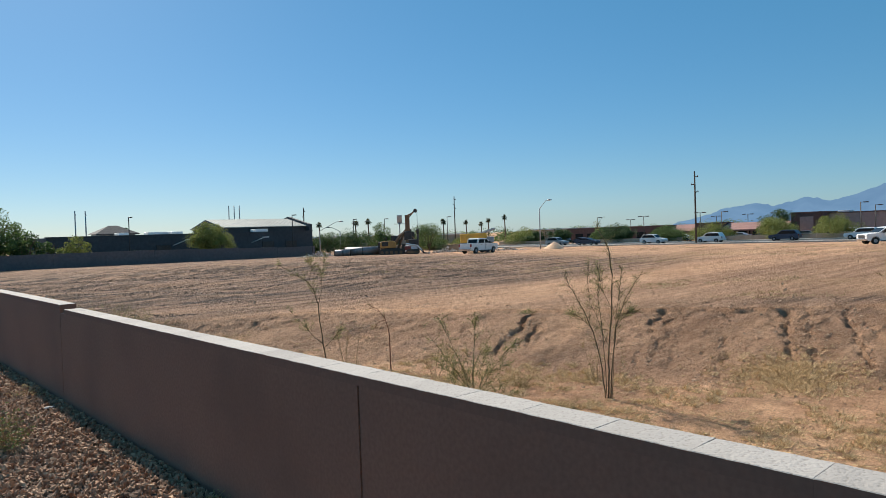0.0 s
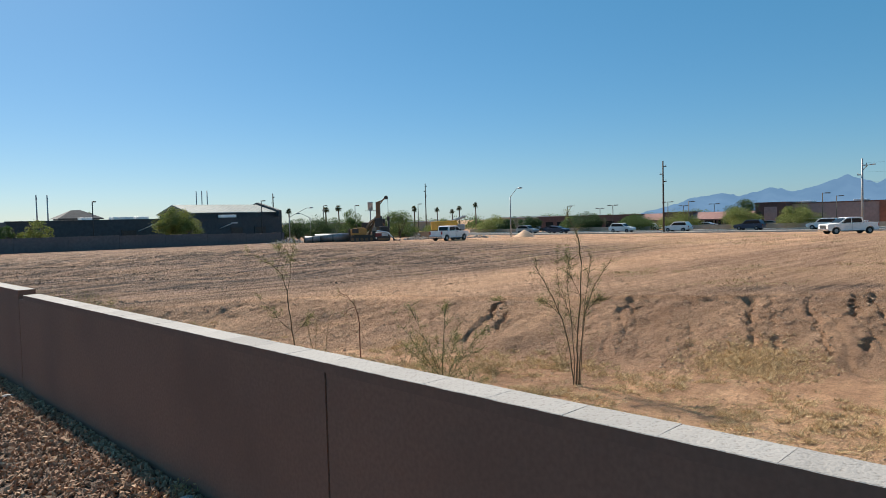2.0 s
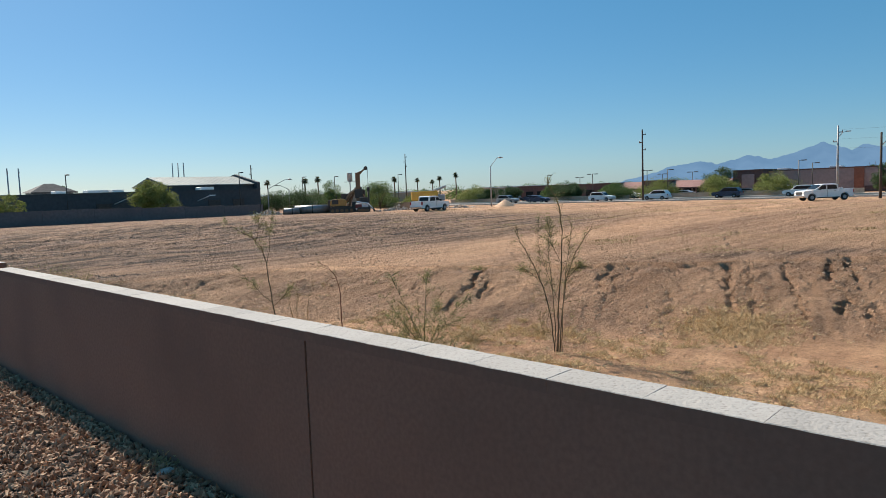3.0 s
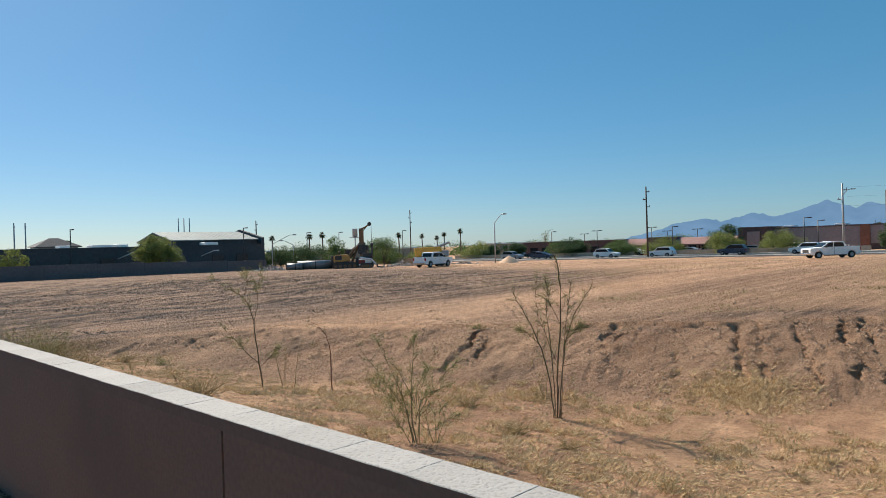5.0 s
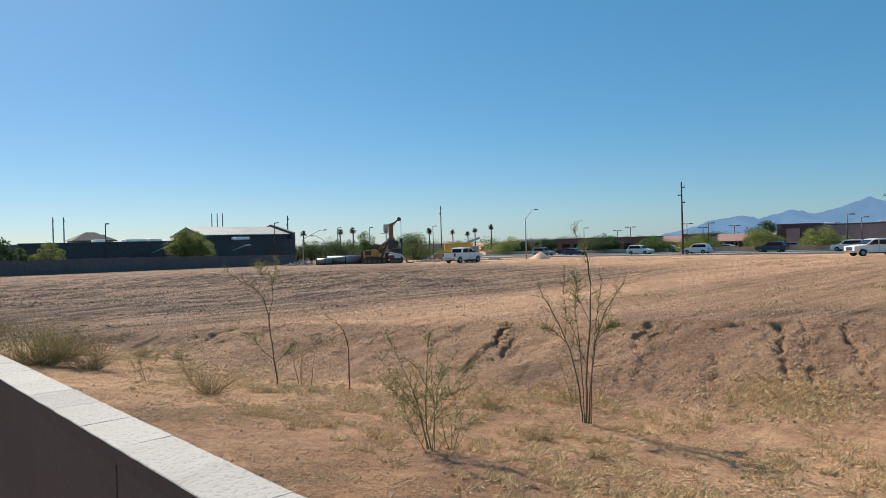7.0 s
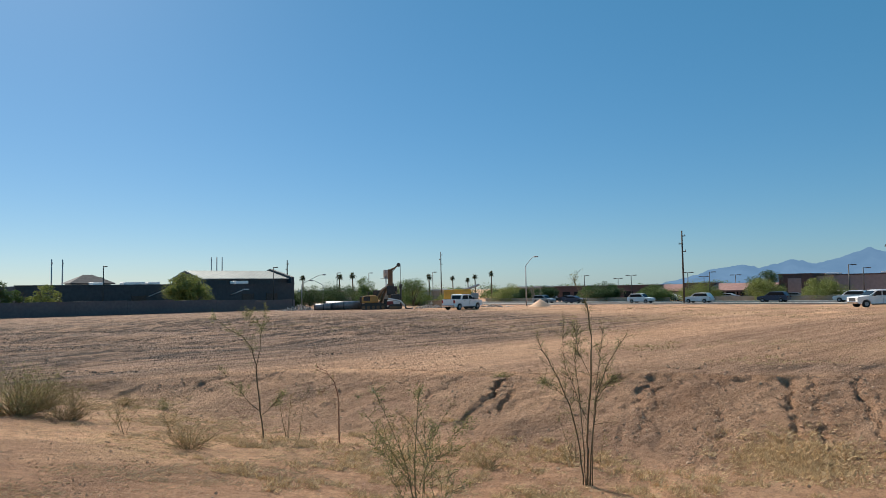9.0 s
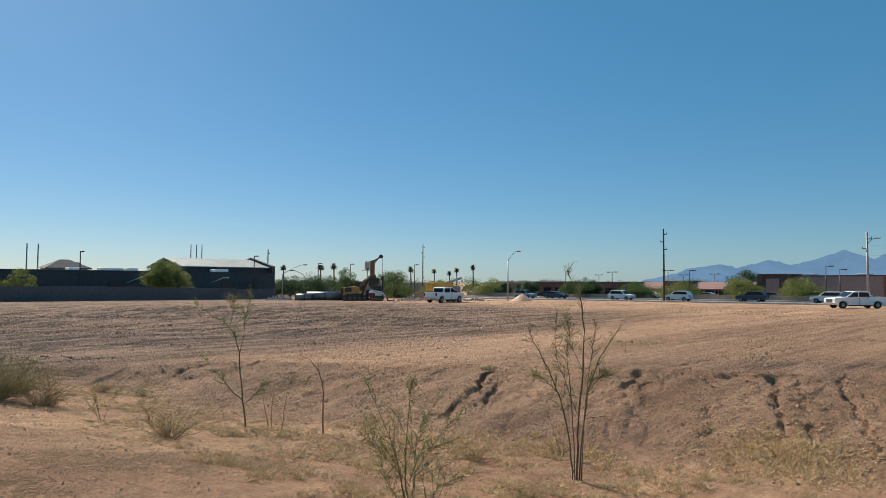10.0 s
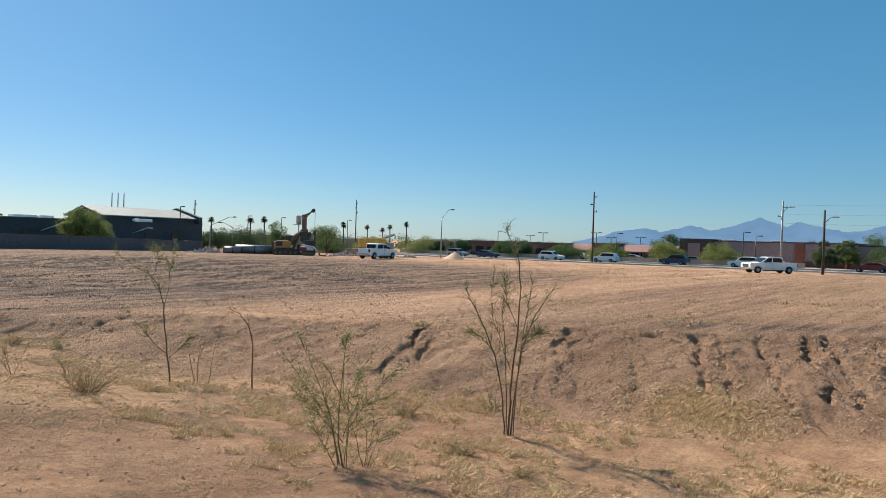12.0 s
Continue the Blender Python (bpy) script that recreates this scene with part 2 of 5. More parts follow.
LEAF = island_material("mesquite_leaf", [(0.076, 0.128, 0.031), (0.128, 0.196, 0.048), (0.060, 0.102, 0.034), (0.170, 0.221, 0.060)], 0.7, 0.3)
LEAF_DARK = island_material("dark_leaf", [(0.050, 0.090, 0.032), (0.081, 0.135, 0.040), (0.036, 0.068, 0.027)], 0.7, 0.25)
LEAF_YELLOW = island_material("palo_verde_leaf", [(0.172, 0.199, 0.045), (0.234, 0.260, 0.068), (0.135, 0.176, 0.045), (0.283, 0.291, 0.090)], 0.75, 0.3)
LEAF_SAPLING = island_material("sapling_leaf", [(0.185, 0.205, 0.065), (0.31, 0.285, 0.105), (0.115, 0.155, 0.048), (0.40, 0.33, 0.14)], 0.7, 0.35)
PALM_LEAF = island_material("palm_leaf", [(0.05, 0.065, 0.025), (0.08, 0.09, 0.035), (0.10, 0.085, 0.04)], 0.7, 0.2)
STRAW_BLADE = island_material("straw_blade", [(0.60, 0.42, 0.215), (0.72, 0.54, 0.31), (0.40, 0.265, 0.135), (0.50, 0.345, 0.175)], 0.85, 0.15)
CLOD = island_material("soil_clod", [(0.52, 0.335, 0.21), (0.43, 0.275, 0.172), (0.60, 0.41, 0.275), (0.37, 0.24, 0.152)], 0.95)
BRUSH = island_material("dry_brush_leaf", [(0.38, 0.29, 0.13), (0.46, 0.34, 0.17), (0.27, 0.23, 0.10), (0.44, 0.30, 0.15)], 0.8, 0.25)
# Dark earth clods, with the shade of the furrow rows put into their tones.
DARK_CLOD = island_material("shaded_earth_clod", [(0.13, 0.10, 0.083), (0.20, 0.155, 0.125), (0.085, 0.066, 0.056), (0.26, 0.20, 0.16)], 0.95)
RUBBLE = island_material("rubble", [(0.42, 0.40, 0.37), (0.30, 0.24, 0.19), (0.55, 0.53, 0.50), (0.16, 0.13, 0.11)], 0.9)


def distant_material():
    """Far desert range seen through many kilometres of air: haze painted as blue emission."""
    m = bpy.data.materials.new("haze_glow_range")
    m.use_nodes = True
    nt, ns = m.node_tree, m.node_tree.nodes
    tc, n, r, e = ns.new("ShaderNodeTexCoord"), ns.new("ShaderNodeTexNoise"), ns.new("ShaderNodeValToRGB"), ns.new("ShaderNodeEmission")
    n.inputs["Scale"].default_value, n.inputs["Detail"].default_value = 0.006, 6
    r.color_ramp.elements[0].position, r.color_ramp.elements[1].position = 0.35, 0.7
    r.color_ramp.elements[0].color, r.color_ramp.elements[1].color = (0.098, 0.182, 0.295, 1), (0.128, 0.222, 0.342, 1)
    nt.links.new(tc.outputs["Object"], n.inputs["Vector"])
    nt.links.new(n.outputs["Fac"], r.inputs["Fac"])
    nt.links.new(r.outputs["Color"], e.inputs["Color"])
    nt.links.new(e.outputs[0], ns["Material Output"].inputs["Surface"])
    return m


RANGE = distant_material()


# ---- mesh helpers ----
def part(name, bm, mat, parent=None, label=""):
    me = bpy.data.meshes.new(name)
    bm.normal_update()
    bm.to_mesh(me)
    bm.free()
    me.materials.append(mat)
    ob = new(name, me)
    ob.parent = parent
    if label:
        ob["label"] = label
    return ob


def pieces(name, verts, faces, mat, parent=None):
    me = bpy.data.meshes.new(name)
    me.from_pydata(verts, [], faces)
    me.materials.append(mat)
    ob = new(name, me)
    ob.parent = parent
    return ob


def thing(name, m, label, category, group=""):
    ob = new(name)
    ob.empty_display_size = 0.2
    ob.matrix_basis = m
    return tagged(ob, label, category, group)


def box(bm, x0, x1, y0, y1, z0, z1, bevel=0.0):
    vs = [bm.verts.new((x, y, z)) for z in (z0, z1) for y in (y0, y1) for x in (x0, x1)]
    fs = [bm.faces.new([vs[i] for i in q]) for q in ((0, 2, 3, 1), (4, 5, 7, 6), (0, 1, 5, 4), (2, 6, 7, 3), (0, 4, 6, 2), (1, 3, 7, 5))]
    if bevel:
        bmesh.ops.bevel(bm, geom=list({e for f in fs for e in f.edges}), offset=bevel, segments=2, affect="EDGES", profile=0.5)
    return bm


def boxes(*rows, bevel=0.0):
    bm = bmesh.new()
    for r in rows:
        box(bm, *r, bevel=bevel)
    return bm


def tube(bm, pts, radii, sides=6, caps=True):
    """A tapered limb along points."""
    rings = []
    for i, p in enumerate(pts):
        a, b = Vector(pts[max(0, i - 1)]), Vector(pts[min(len(pts) - 1, i + 1)])
        q = (b - a).to_track_quat("Z", "Y")
        rings.append([bm.verts.new(Vector(p) + q @ Vector((radii[i] * math.cos(t), radii[i] * math.sin(t), 0))) for t in (2 * math.pi * k / sides for k in range(sides))])
    for r, s in zip(rings, rings[1:]):
        for k in range(sides):
            bm.faces.new((r[k], r[(k + 1) % sides], s[(k + 1) % sides], s[k])).smooth = sides > 5
    if caps:
        bm.faces.new(rings[0][::-1])
        bm.faces.new(rings[-1])
    return bm


def rod(p, q, r0, r1=None, sides=8):
    return tube(bmesh.new(), [p, q], [r0, r0 if r1 is None else r1], sides)


def prism(bm, outline, y0, y1, bevel=0.0):
    """An outline in x and z, drawn out along y."""
    a = [bm.verts.new((x, y0, z)) for x, z in outline]
    b = [bm.verts.new((x, y1, z)) for x, z in outline]
    n = len(outline)
    fs = [bm.faces.new(a), bm.faces.new(b[::-1])] + [bm.faces.new((a[i], b[i], b[(i + 1) % n], a[(i + 1) % n])) for i in range(n)]
    bmesh.ops.recalc_face_normals(bm, faces=fs)
    if bevel:
        bmesh.ops.bevel(bm, geom=list({e for f in fs for e in f.edges}), offset=bevel, segments=2, affect="EDGES", profile=0.5)
    return bm


# ---- the ground ----
def vnoise(x, y, seed=0.0):
    xi, yi = np.floor(x), np.floor(y)
    u, v = smooth(x - xi), smooth(y - yi)

    def h(a, b):
        s = np.sin(a * 127.1 + b * 311.7 + seed * 74.7) * 43758.5453
        return s - np.floor(s)

    return (h(xi, yi) * (1 - u) + h(xi + 1, yi) * u) * (1 - v) + (h(xi, yi + 1) * (1 - u) + h(xi + 1, yi + 1) * u) * v - 0.5


def fbm(x, y, seed=0.0, octaves=4):
    return sum(vnoise(x * 2.03 ** i, y * 2.03 ** i, seed + i) * 0.5 ** i for i in range(octaves))


CREST_Y, CREST_X = (-10, 1.5, 4.5, 8.8, 12.8, 17, 20, 22.5, 24), (28.5, 22, 20, 17.9, 16.7, 15.5, 13, 7, 0)
TOE_Y, TOE_X = (-10, 0, 3, 7, 9, 11, 13, 16, 20, 24), (19.5, 14, 12.5, 11.8, 10.7, 9.3, 8.5, 7, 4, -1)
# rills washed into the bank: where they leave the crest, width, depth, length down the slope (share), lean
RILLS = ((12.9, 0.42, 0.42, 0.75, 0.50), (12.2, 0.25, 0.22, 0.6, 0.46), (8.6, 0.35, 0.25, 0.5, 0.4), (8.1, 0.2, 0.16, 0.8, 0.3), (6.9, 0.25, 0.18, 0.85, 0.42),
         (5.5, 0.3, 0.24, 0.7, 0.45), (4.9, 0.2, 0.12, 0.9, 0.4), (3.9, 0.16, 0.2, 0.75, 0.40), (2.95, 0.24, 0.36, 0.7, 0.36), (2.45, 0.2, 0.2, 0.85, 0.36),
         (1.5, 0.2, 0.22, 0.85, 0.34), (0.4, 0.25, 0.2, 0.8, 0.34), (-1.2, 0.3, 0.25, 0.8, 0.34), (14.6, 0.3, 0.15, 0.5, 0.5))


def plateau(x, y):
    near = -0.42 - 0.03 * np.clip(y, -8, 15)
    fall = np.interp(x, (0, 13, 54, 100), (0.0, 0.06, 0.55, 1.0))
    far = -0.45 - 0.005 * fall * np.clip(y, 0, 90) - 0.42 * smooth((x - 60.0) / 42.0)
    return near + (far - near) * np.maximum(smooth((x - 22) / 30), smooth((y - 20) / 40))


def ground_parts(x, y):
    """Height of the ground, how far up the bank a place is (0 to 1), and how rough."""
    x, y = np.asarray(x, float), np.asarray(y, float)
    crest = np.interp(y, CREST_Y, CREST_X) + 0.5 * fbm(y * 0.5, y * 0 + 3, 7) + 0.22 * fbm(y * 2.1, y * 0 + 5, 9)
    toe = np.interp(y, TOE_Y, TOE_X) + 0.6 * fbm(y * 0.4, y * 0 + 9, 8)
    high = plateau(x, y)
    t = np.clip((x - toe) / (crest - toe), 0, 1)
    rise = 0.75 * t ** 1.3 + 0.25 * smooth(t)
    bank = -1.7 + (high + 1.7) * rise
    side = -0.08 - 0.172 * x
    k = 0.09
    z = k * np.log(np.exp(np.clip(bank / k, -60, 60)) + np.exp(np.clip(side / k, -60, 60)) + np.exp(-1.72 / k))
    z = np.where(t >= 1, np.maximum(high, side), np.minimum(z, np.maximum(high, side) + 0.02))
    scarp = (0.06 + 0.16 * np.clip(fbm(x * 0.25, y * 0.7, 23) + 0.3, 0, 1)) * smooth((17 - y) / 4)
    z = z - scarp * smooth((1 - t) / 0.035) * np.exp(-np.clip(1 - t, 0, 1) / 0.16) * (t > 0)
    on_bank = np.clip(np.minimum(t * 5, (1 - t) * 9), 0, 1)
    cut = np.zeros_like(z)
    for y0, w, d, reach, lean in RILLS:
        x0 = np.interp(y0, CREST_Y, CREST_X)
        line = y0 + lean * (x - x0) + 0.30 * fbm(x * 0.9, x * 0 + y0, 11) + 0.26 * fbm(x * 3.1, y * 2.2, 13)
        wide = w * (0.12 + 0.5 * np.clip(vnoise(x * 1.1, x * 0 + y0, 17) + 0.5, 0, 1))
        a = np.clip(1 - np.abs(y - line) / wide, 0, 1) ** 0.6
        down = smooth((t - (1 - reach)) / 0.12) * smooth((1.0 - t) / 0.05)
        cut += 0.72 * d * a * down * np.clip(0.25 + 1.6 * (vnoise(x * 1.7, x * 0 + y0, 5) + 0.25), 0, 1.2)
    s = y - 0.42 * x
    fine_rill = 1 - np.abs(2 * vnoise(s * 2.3 + 0.6 * fbm(x * 0.6, y * 0.6, 21), x * 0.25, 15))
    z = z - cut - 0.16 * on_bank * np.clip(fine_rill - 0.6, 0, 1) * (vnoise(x * 0.8, y * 0.8, 19) + 0.55) + 0.08 * on_bank * fbm(x * 1.6, y * 1.6, 31)
    z = z + 0.10 * on_bank * np.clip(fbm(x * 4.5, y * 4.5, 33), 0, 1) * smooth((t - 0.35) / 0.3) + 0.035 * fbm(x * 0.55, y * 0.55, 41) + 0.03 * fbm(x * 2.2, y * 2.2, 43)
    # wheel tracks and furrows in the far corner
    near = smooth((y - 24) / 8) * smooth((78 - y) / 12) * smooth((46 - x) / 14)
    u = 0.62 * x + 0.78 * y
    ruts = np.abs(vnoise(u * 0.8 + 0.8 * fbm(x * 0.08, y * 0.08, 51), (0.78 * x - 0.62 * y) * 0.06, 53))
    z = z + near * (0.55 * ruts - 0.08) + 0.03 * smooth((x - 20) / 10) * fbm(x * 0.3, y * 0.3, 61)
    return z, t, on_bank


def ground_z(x, y):
    return float(ground_parts(np.array([x]), np.array([y]))[0][0])


def spaced(a, b, step, low, high, grow):
    mid = list(np.arange(a, b + 1e-6, step))
    up, down, s = [mid[-1]], [mid[0]], step
    while up[-1] < high:
        s = min(s * grow if up[-1] < 110 else s * 1.25, 400)
        up.append(up[-1] + s)
    s = step
    while down[-1] > low:
        s = min(s * grow if down[-1] > -30 else s * 1.25, 400)
        down.append(down[-1] - s)
    return np.array(down[:0:-1] + mid + up[1:])


def make_ground():
    xs = spaced(0.1, 23.0, 0.07, 0.1, 4600, 1.018)
    ys = spaced(-4.0, 22.0, 0.07, -3500, 4600, 1.016)
    gx, gy = np.meshgrid(xs, ys)
    x, y = gx.ravel(), gy.ravel()
    z, t, on = ground_parts(x, y)
    nx, ny = len(xs), len(ys)
    i = (np.arange(ny - 1)[:, None] * nx + np.arange(nx - 1)[None]).ravel()
    me = bpy.data.meshes.new("ground")
    me.from_pydata(np.stack([x, y, z], 1).tolist(), [], np.stack([i, i + 1, i + nx + 1, i + nx], 1).tolist())
    me.polygons.foreach_set("use_smooth", np.ones(len(i), bool))
    floor_ = np.clip((-1.25 - z) / 0.25, 0, 1) * (t < 0.55)
    straw = 0.40 * floor_ * (0.25 + 0.75 * smooth((5.5 - y) / 4)) * smooth((12.5 - x) / 2.5) + 0.5 * smooth((x - 24) / 8) * smooth((60 - y) / 30) * (vnoise(x * 0.15, y * 0.15, 71) > 0.12)
    straw += 0.8 * smooth((y - 7) / 4) * smooth((23 - y) / 4) * smooth((9 - x) / 3) * smooth((x - 2) / 2)
    straw += 1.5 * np.exp(-((x - 14.2) / 0.9) ** 2 - ((y - 3.2) / 0.9) ** 2)
    # Bank and under-crest terms mix darker soil with slope shade painted as colour.
    earth_and_shade = 0.30 * (t >= 1) * (z < np.where(x < 5, -0.8, 9)) + smooth((y - 19) / 7) * smooth((52 - x + 0.25 * y) / 22) * (0.55 + 0.45 * smooth((66 - y) / 14)) + 0.46 * on + 0.35 * np.exp(-((t - 0.95) / 0.07) ** 2) * smooth((17 - y) / 4) + 0.4 * np.exp(-((x - np.interp(y, CREST_Y, CREST_X) - 2.2) / 1.3) ** 2) * smooth((9 - y) / 4) + 0.10 * smooth((4.5 - x) / 3) * smooth((-0.02 - z) / 0.1)
    earth_and_shade += 0.22 * np.clip(fbm(x * 0.6, y * 0.9, 101) * 2.2 + 0.12, 0, 1) * smooth((15 - x) / 3) * smooth((20 - y) / 3)
    for name, v in (("straw", straw), ("earth_and_shade", earth_and_shade)):
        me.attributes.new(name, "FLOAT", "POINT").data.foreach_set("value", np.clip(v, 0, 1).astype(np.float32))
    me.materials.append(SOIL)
    return tagged(new("ground", me), "tan desert soil field with an eroded basin bank", "ground", kind="structure")


make_ground()


# gravel strip on the near side of the wall
bm = boxes((-2500, 0.1, -2500, 2500, -0.4, 0.0))
tagged(part("gravel_bed", bm, GRAVEL_BED), "brown decorative gravel bed beside the wall", "ground", kind="structure")

# ---- far range of hills, on the horizon ----
RANGE_AZ = (-0.5, 5.5, 6.3, 7.1, 8.5, 9.5, 11.0, 12.6, 13.3, 14.1, 15.1, 17.0, 18.5, 20.0, 22.2, 23.4, 25.6, 26.8, 29.8)
RANGE_EL = (2.42, 2.12, 1.77, 1.95, 1.60, 1.50, 1.83, 2.19, 1.81, 2.14, 2.48, 1.81, 1.41, 1.83, 1.23, 1.49, 1.24, 0.80, 0.10)
verts, faces = [], []
n_az = 420
for i in range(n_az):
    az = -14 + 43.5 * i / (n_az - 1)
    el = np.interp(az, RANGE_AZ, RANGE_EL, left=0.9) + 0.09 * float(fbm(np.array([az * 3.0]), np.array([0.0]), 3, 5)[0])
    for d, f in ((3600, -0.05), (3800, 0.45), (4000, 1.0)):
        wob = 60 * float(vnoise(np.array([az * 2.2]), np.array([d * 0.01]), 9)[0])
        a = radians(az)
        verts.append(((d + wob) * math.cos(a), (d + wob) * math.sin(a), d * math.tan(radians(max(0.02, el * f))) + 1.5 if f > 0 else -20))
for i in range(n_az - 1):
    for k in range(2):
        a = 3 * i + k
        faces.append((a, a + 3, a + 4, a + 1))
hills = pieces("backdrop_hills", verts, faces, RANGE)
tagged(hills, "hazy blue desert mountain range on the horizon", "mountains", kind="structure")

# ---- walls ----
WALL_TOP, BLOCK = 1.22, 0.406
garden_wall = thing("boundary_wall", pose(0, 0, 0), "grey plastered block wall with pale rough cap", "wall")
garden_wall["kind"] = "structure"


def wall_panel(y0, y1, top):
    bm = boxes((0.0, 0.195, y0 + 0.009, y1 - 0.009, -0.45, top - 0.06))
    return part("wall_panel", bm, STUCCO, garden_wall)


def cap_mesh(seed):
    """One capping block: rough top, chipped upper edges."""
    bm = bmesh.new()
    box(bm, 0, 0.195, -BLOCK + 0.0003, -0.0003, -0.06, 0)
    bmesh.ops.subdivide_edges(bm, edges=[e for e in bm.edges if abs(e.verts[0].co.y - e.verts[1].co.y) > 0.1], cuts=5)
    rnd = random.Random(seed)
    for v in bm.verts:
        if v.co.z > -0.01:
            v.co.z -= 0.0025 * rnd.random()
            v.co.x += (0.0015 if v.co.x < 0.1 else -0.0015) * rnd.random()
    bmesh.ops.bevel(bm, geom=[e for e in bm.edges if all(v.co.z > -0.01 for v in e.verts) and (abs(e.verts[0].co.x - e.verts[1].co.x) < 0.02)], offset=0.003, segments=1, affect="EDGES")
    bmesh.ops.bevel(bm, geom=[e for e in bm.edges if all(v.co.z > -0.012 for v in e.verts) and all(v.co.y > -0.004 or v.co.y < -BLOCK + 0.004 for v in e.verts)], offset=0.0015, segments=1, affect="EDGES")
    me = bpy.data.meshes.new("cap_block")
    bm.to_mesh(me)
    bm.free()
    me.materials.append(CAP)
    me.materials.append(STUCCO)
    for f in me.polygons:
        f.material_index = 0 if f.normal.z > 0.3 else 1
    return me


STEP_Y = 6.7
# Near-black strips added in the joint gaps stop light passing and keep them dark.
for y in (-8.12, 0.0, 14.8, 23.0):
    part("joint_filler", boxes((0.012, 0.183, y - 0.009, y + 0.009, -0.4, WALL_TOP - 0.06)), JOINT, garden_wall)
wall_panel(-14.0, -8.12, WALL_TOP)
wall_panel(-8.12, 0.0, WALL_TOP)
wall_panel(0.0, STEP_Y, WALL_TOP)
wall_panel(STEP_Y, 14.8, WALL_TOP + 0.05)
wall_panel(14.8, 23.0, WALL_TOP + 0.05)
for k in range(8):
    wall_panel(23.0 + 8.2 * k, 23.0 + 8.2 * (k + 1), WALL_TOP + 0.05)
CAPS = [cap_mesh(k) for k in range(5)]
for k in range(-16, 34):
    ob = new("cap_block", CAPS[k * 3 % 5])
    ob.parent = garden_wall
    ob.location = (0, -BLOCK * k, WALL_TOP)
for k in range(180):
    y = STEP_Y + BLOCK * (k + 1)
    if y > 88:
        break
    ob = new("cap_block", CAPS[(k * k + k // 3) % 5])
    ob.parent = garden_wall
    ob.location = (0, y, WALL_TOP + 0.05)

far_wall = thing("perimeter_wall", pose(0, 90, 0), "long grey painted block wall across the field", "wall")
far_wall["kind"] = "structure"
for k in range(9):
    x0 = 0.2 + 6.0 * k
    lift = float(np.interp(x0 + 3.0, (0, 30, 54), (0.48, 0.44, -0.02)))
    part("wall_panel", boxes((x0 + 0.01, x0 + 5.99, 0, 0.2, -1.6, 0.74 + lift)), FAR_WALL, far_wall)
    part("wall_cap", boxes((x0, x0 + 6.0, -0.02, 0.22, 0.74 + lift, 0.8 + lift)), FAR_WALL, far_wall)
part("pilaster", boxes((54.2, 54.6, -0.1, 0.3, -1.6, 0.82)), FAR_WALL, far_wall)


# ---- road beyond the field ----
ROAD_X0, ROAD_X1 = 105.0, 117.5
verts, faces = [], []
for i, y in enumerate(range(-300, 401, 10)):
    for x in (ROAD_X0, ROAD_X1):
        verts.append((x, y, float(plateau(np.array([110.0]), np.array([float(y)]))[0]) + 0.06))
    if i:
        faces.append((2 * i - 2, 2 * i - 1, 2 * i + 1, 2 * i))
tagged(pieces("road", verts, faces, ASPHALT), "grey asphalt street along the field", "road", kind="structure")


def kerb_strip(name, x0, x1, lift, mat, label, cat):
    bm = bmesh.new()
    last = None
    for y in range(-300, 401, 10):
        z = float(plateau(np.array([110.0]), np.array([float(y)]))[0])
        ring = [bm.verts.new(p) for p in ((x0, y, z - 0.2), (x0, y, z + lift), (x1, y, z + lift), (x1, y, z - 0.2))]
        if last:
            for k in range(3):
                bm.faces.new((last[k], last[k + 1], ring[k + 1], ring[k]))
        last = ring
    tagged(part(name, bm, mat), label, cat, kind="structure")


kerb_strip("kerb_near", 103.4, 105.0, 0.20, CONCRETE, "pale concrete kerb and pavement", "kerb")
kerb_strip("kerb_far", 117.5, 119.2, 0.20, CONCRETE, "pale concrete kerb and pavement", "kerb")


def street_z(y):
    return float(plateau(np.array([110.0]), np.array([float(y)]))[0])


low_wall = thing("screen_wall", pose(0, 0, 0), "low tan block wall beside the street", "wall")
low_wall["kind"] = "structure"
for k in range(11):
    y0 = 24 + 8.0 * k
    if k in (4, 8):
        continue
    part("wall_panel", boxes((119.8, 120.0, y0, y0 + 7.98, street_z(y0) - 0.4, street_z(y0) + 0.95)), TAN_BLOCK, low_wall)
for k in range(8):
    y0 = 66 + 7.5 * k
    part("wall_panel", boxes((88.0, 88.2, y0 + 24, y0 + 31.4, street_z(y0) - 0.4, street_z(y0) + 1.1)), TAN_BLOCK, low_wall)


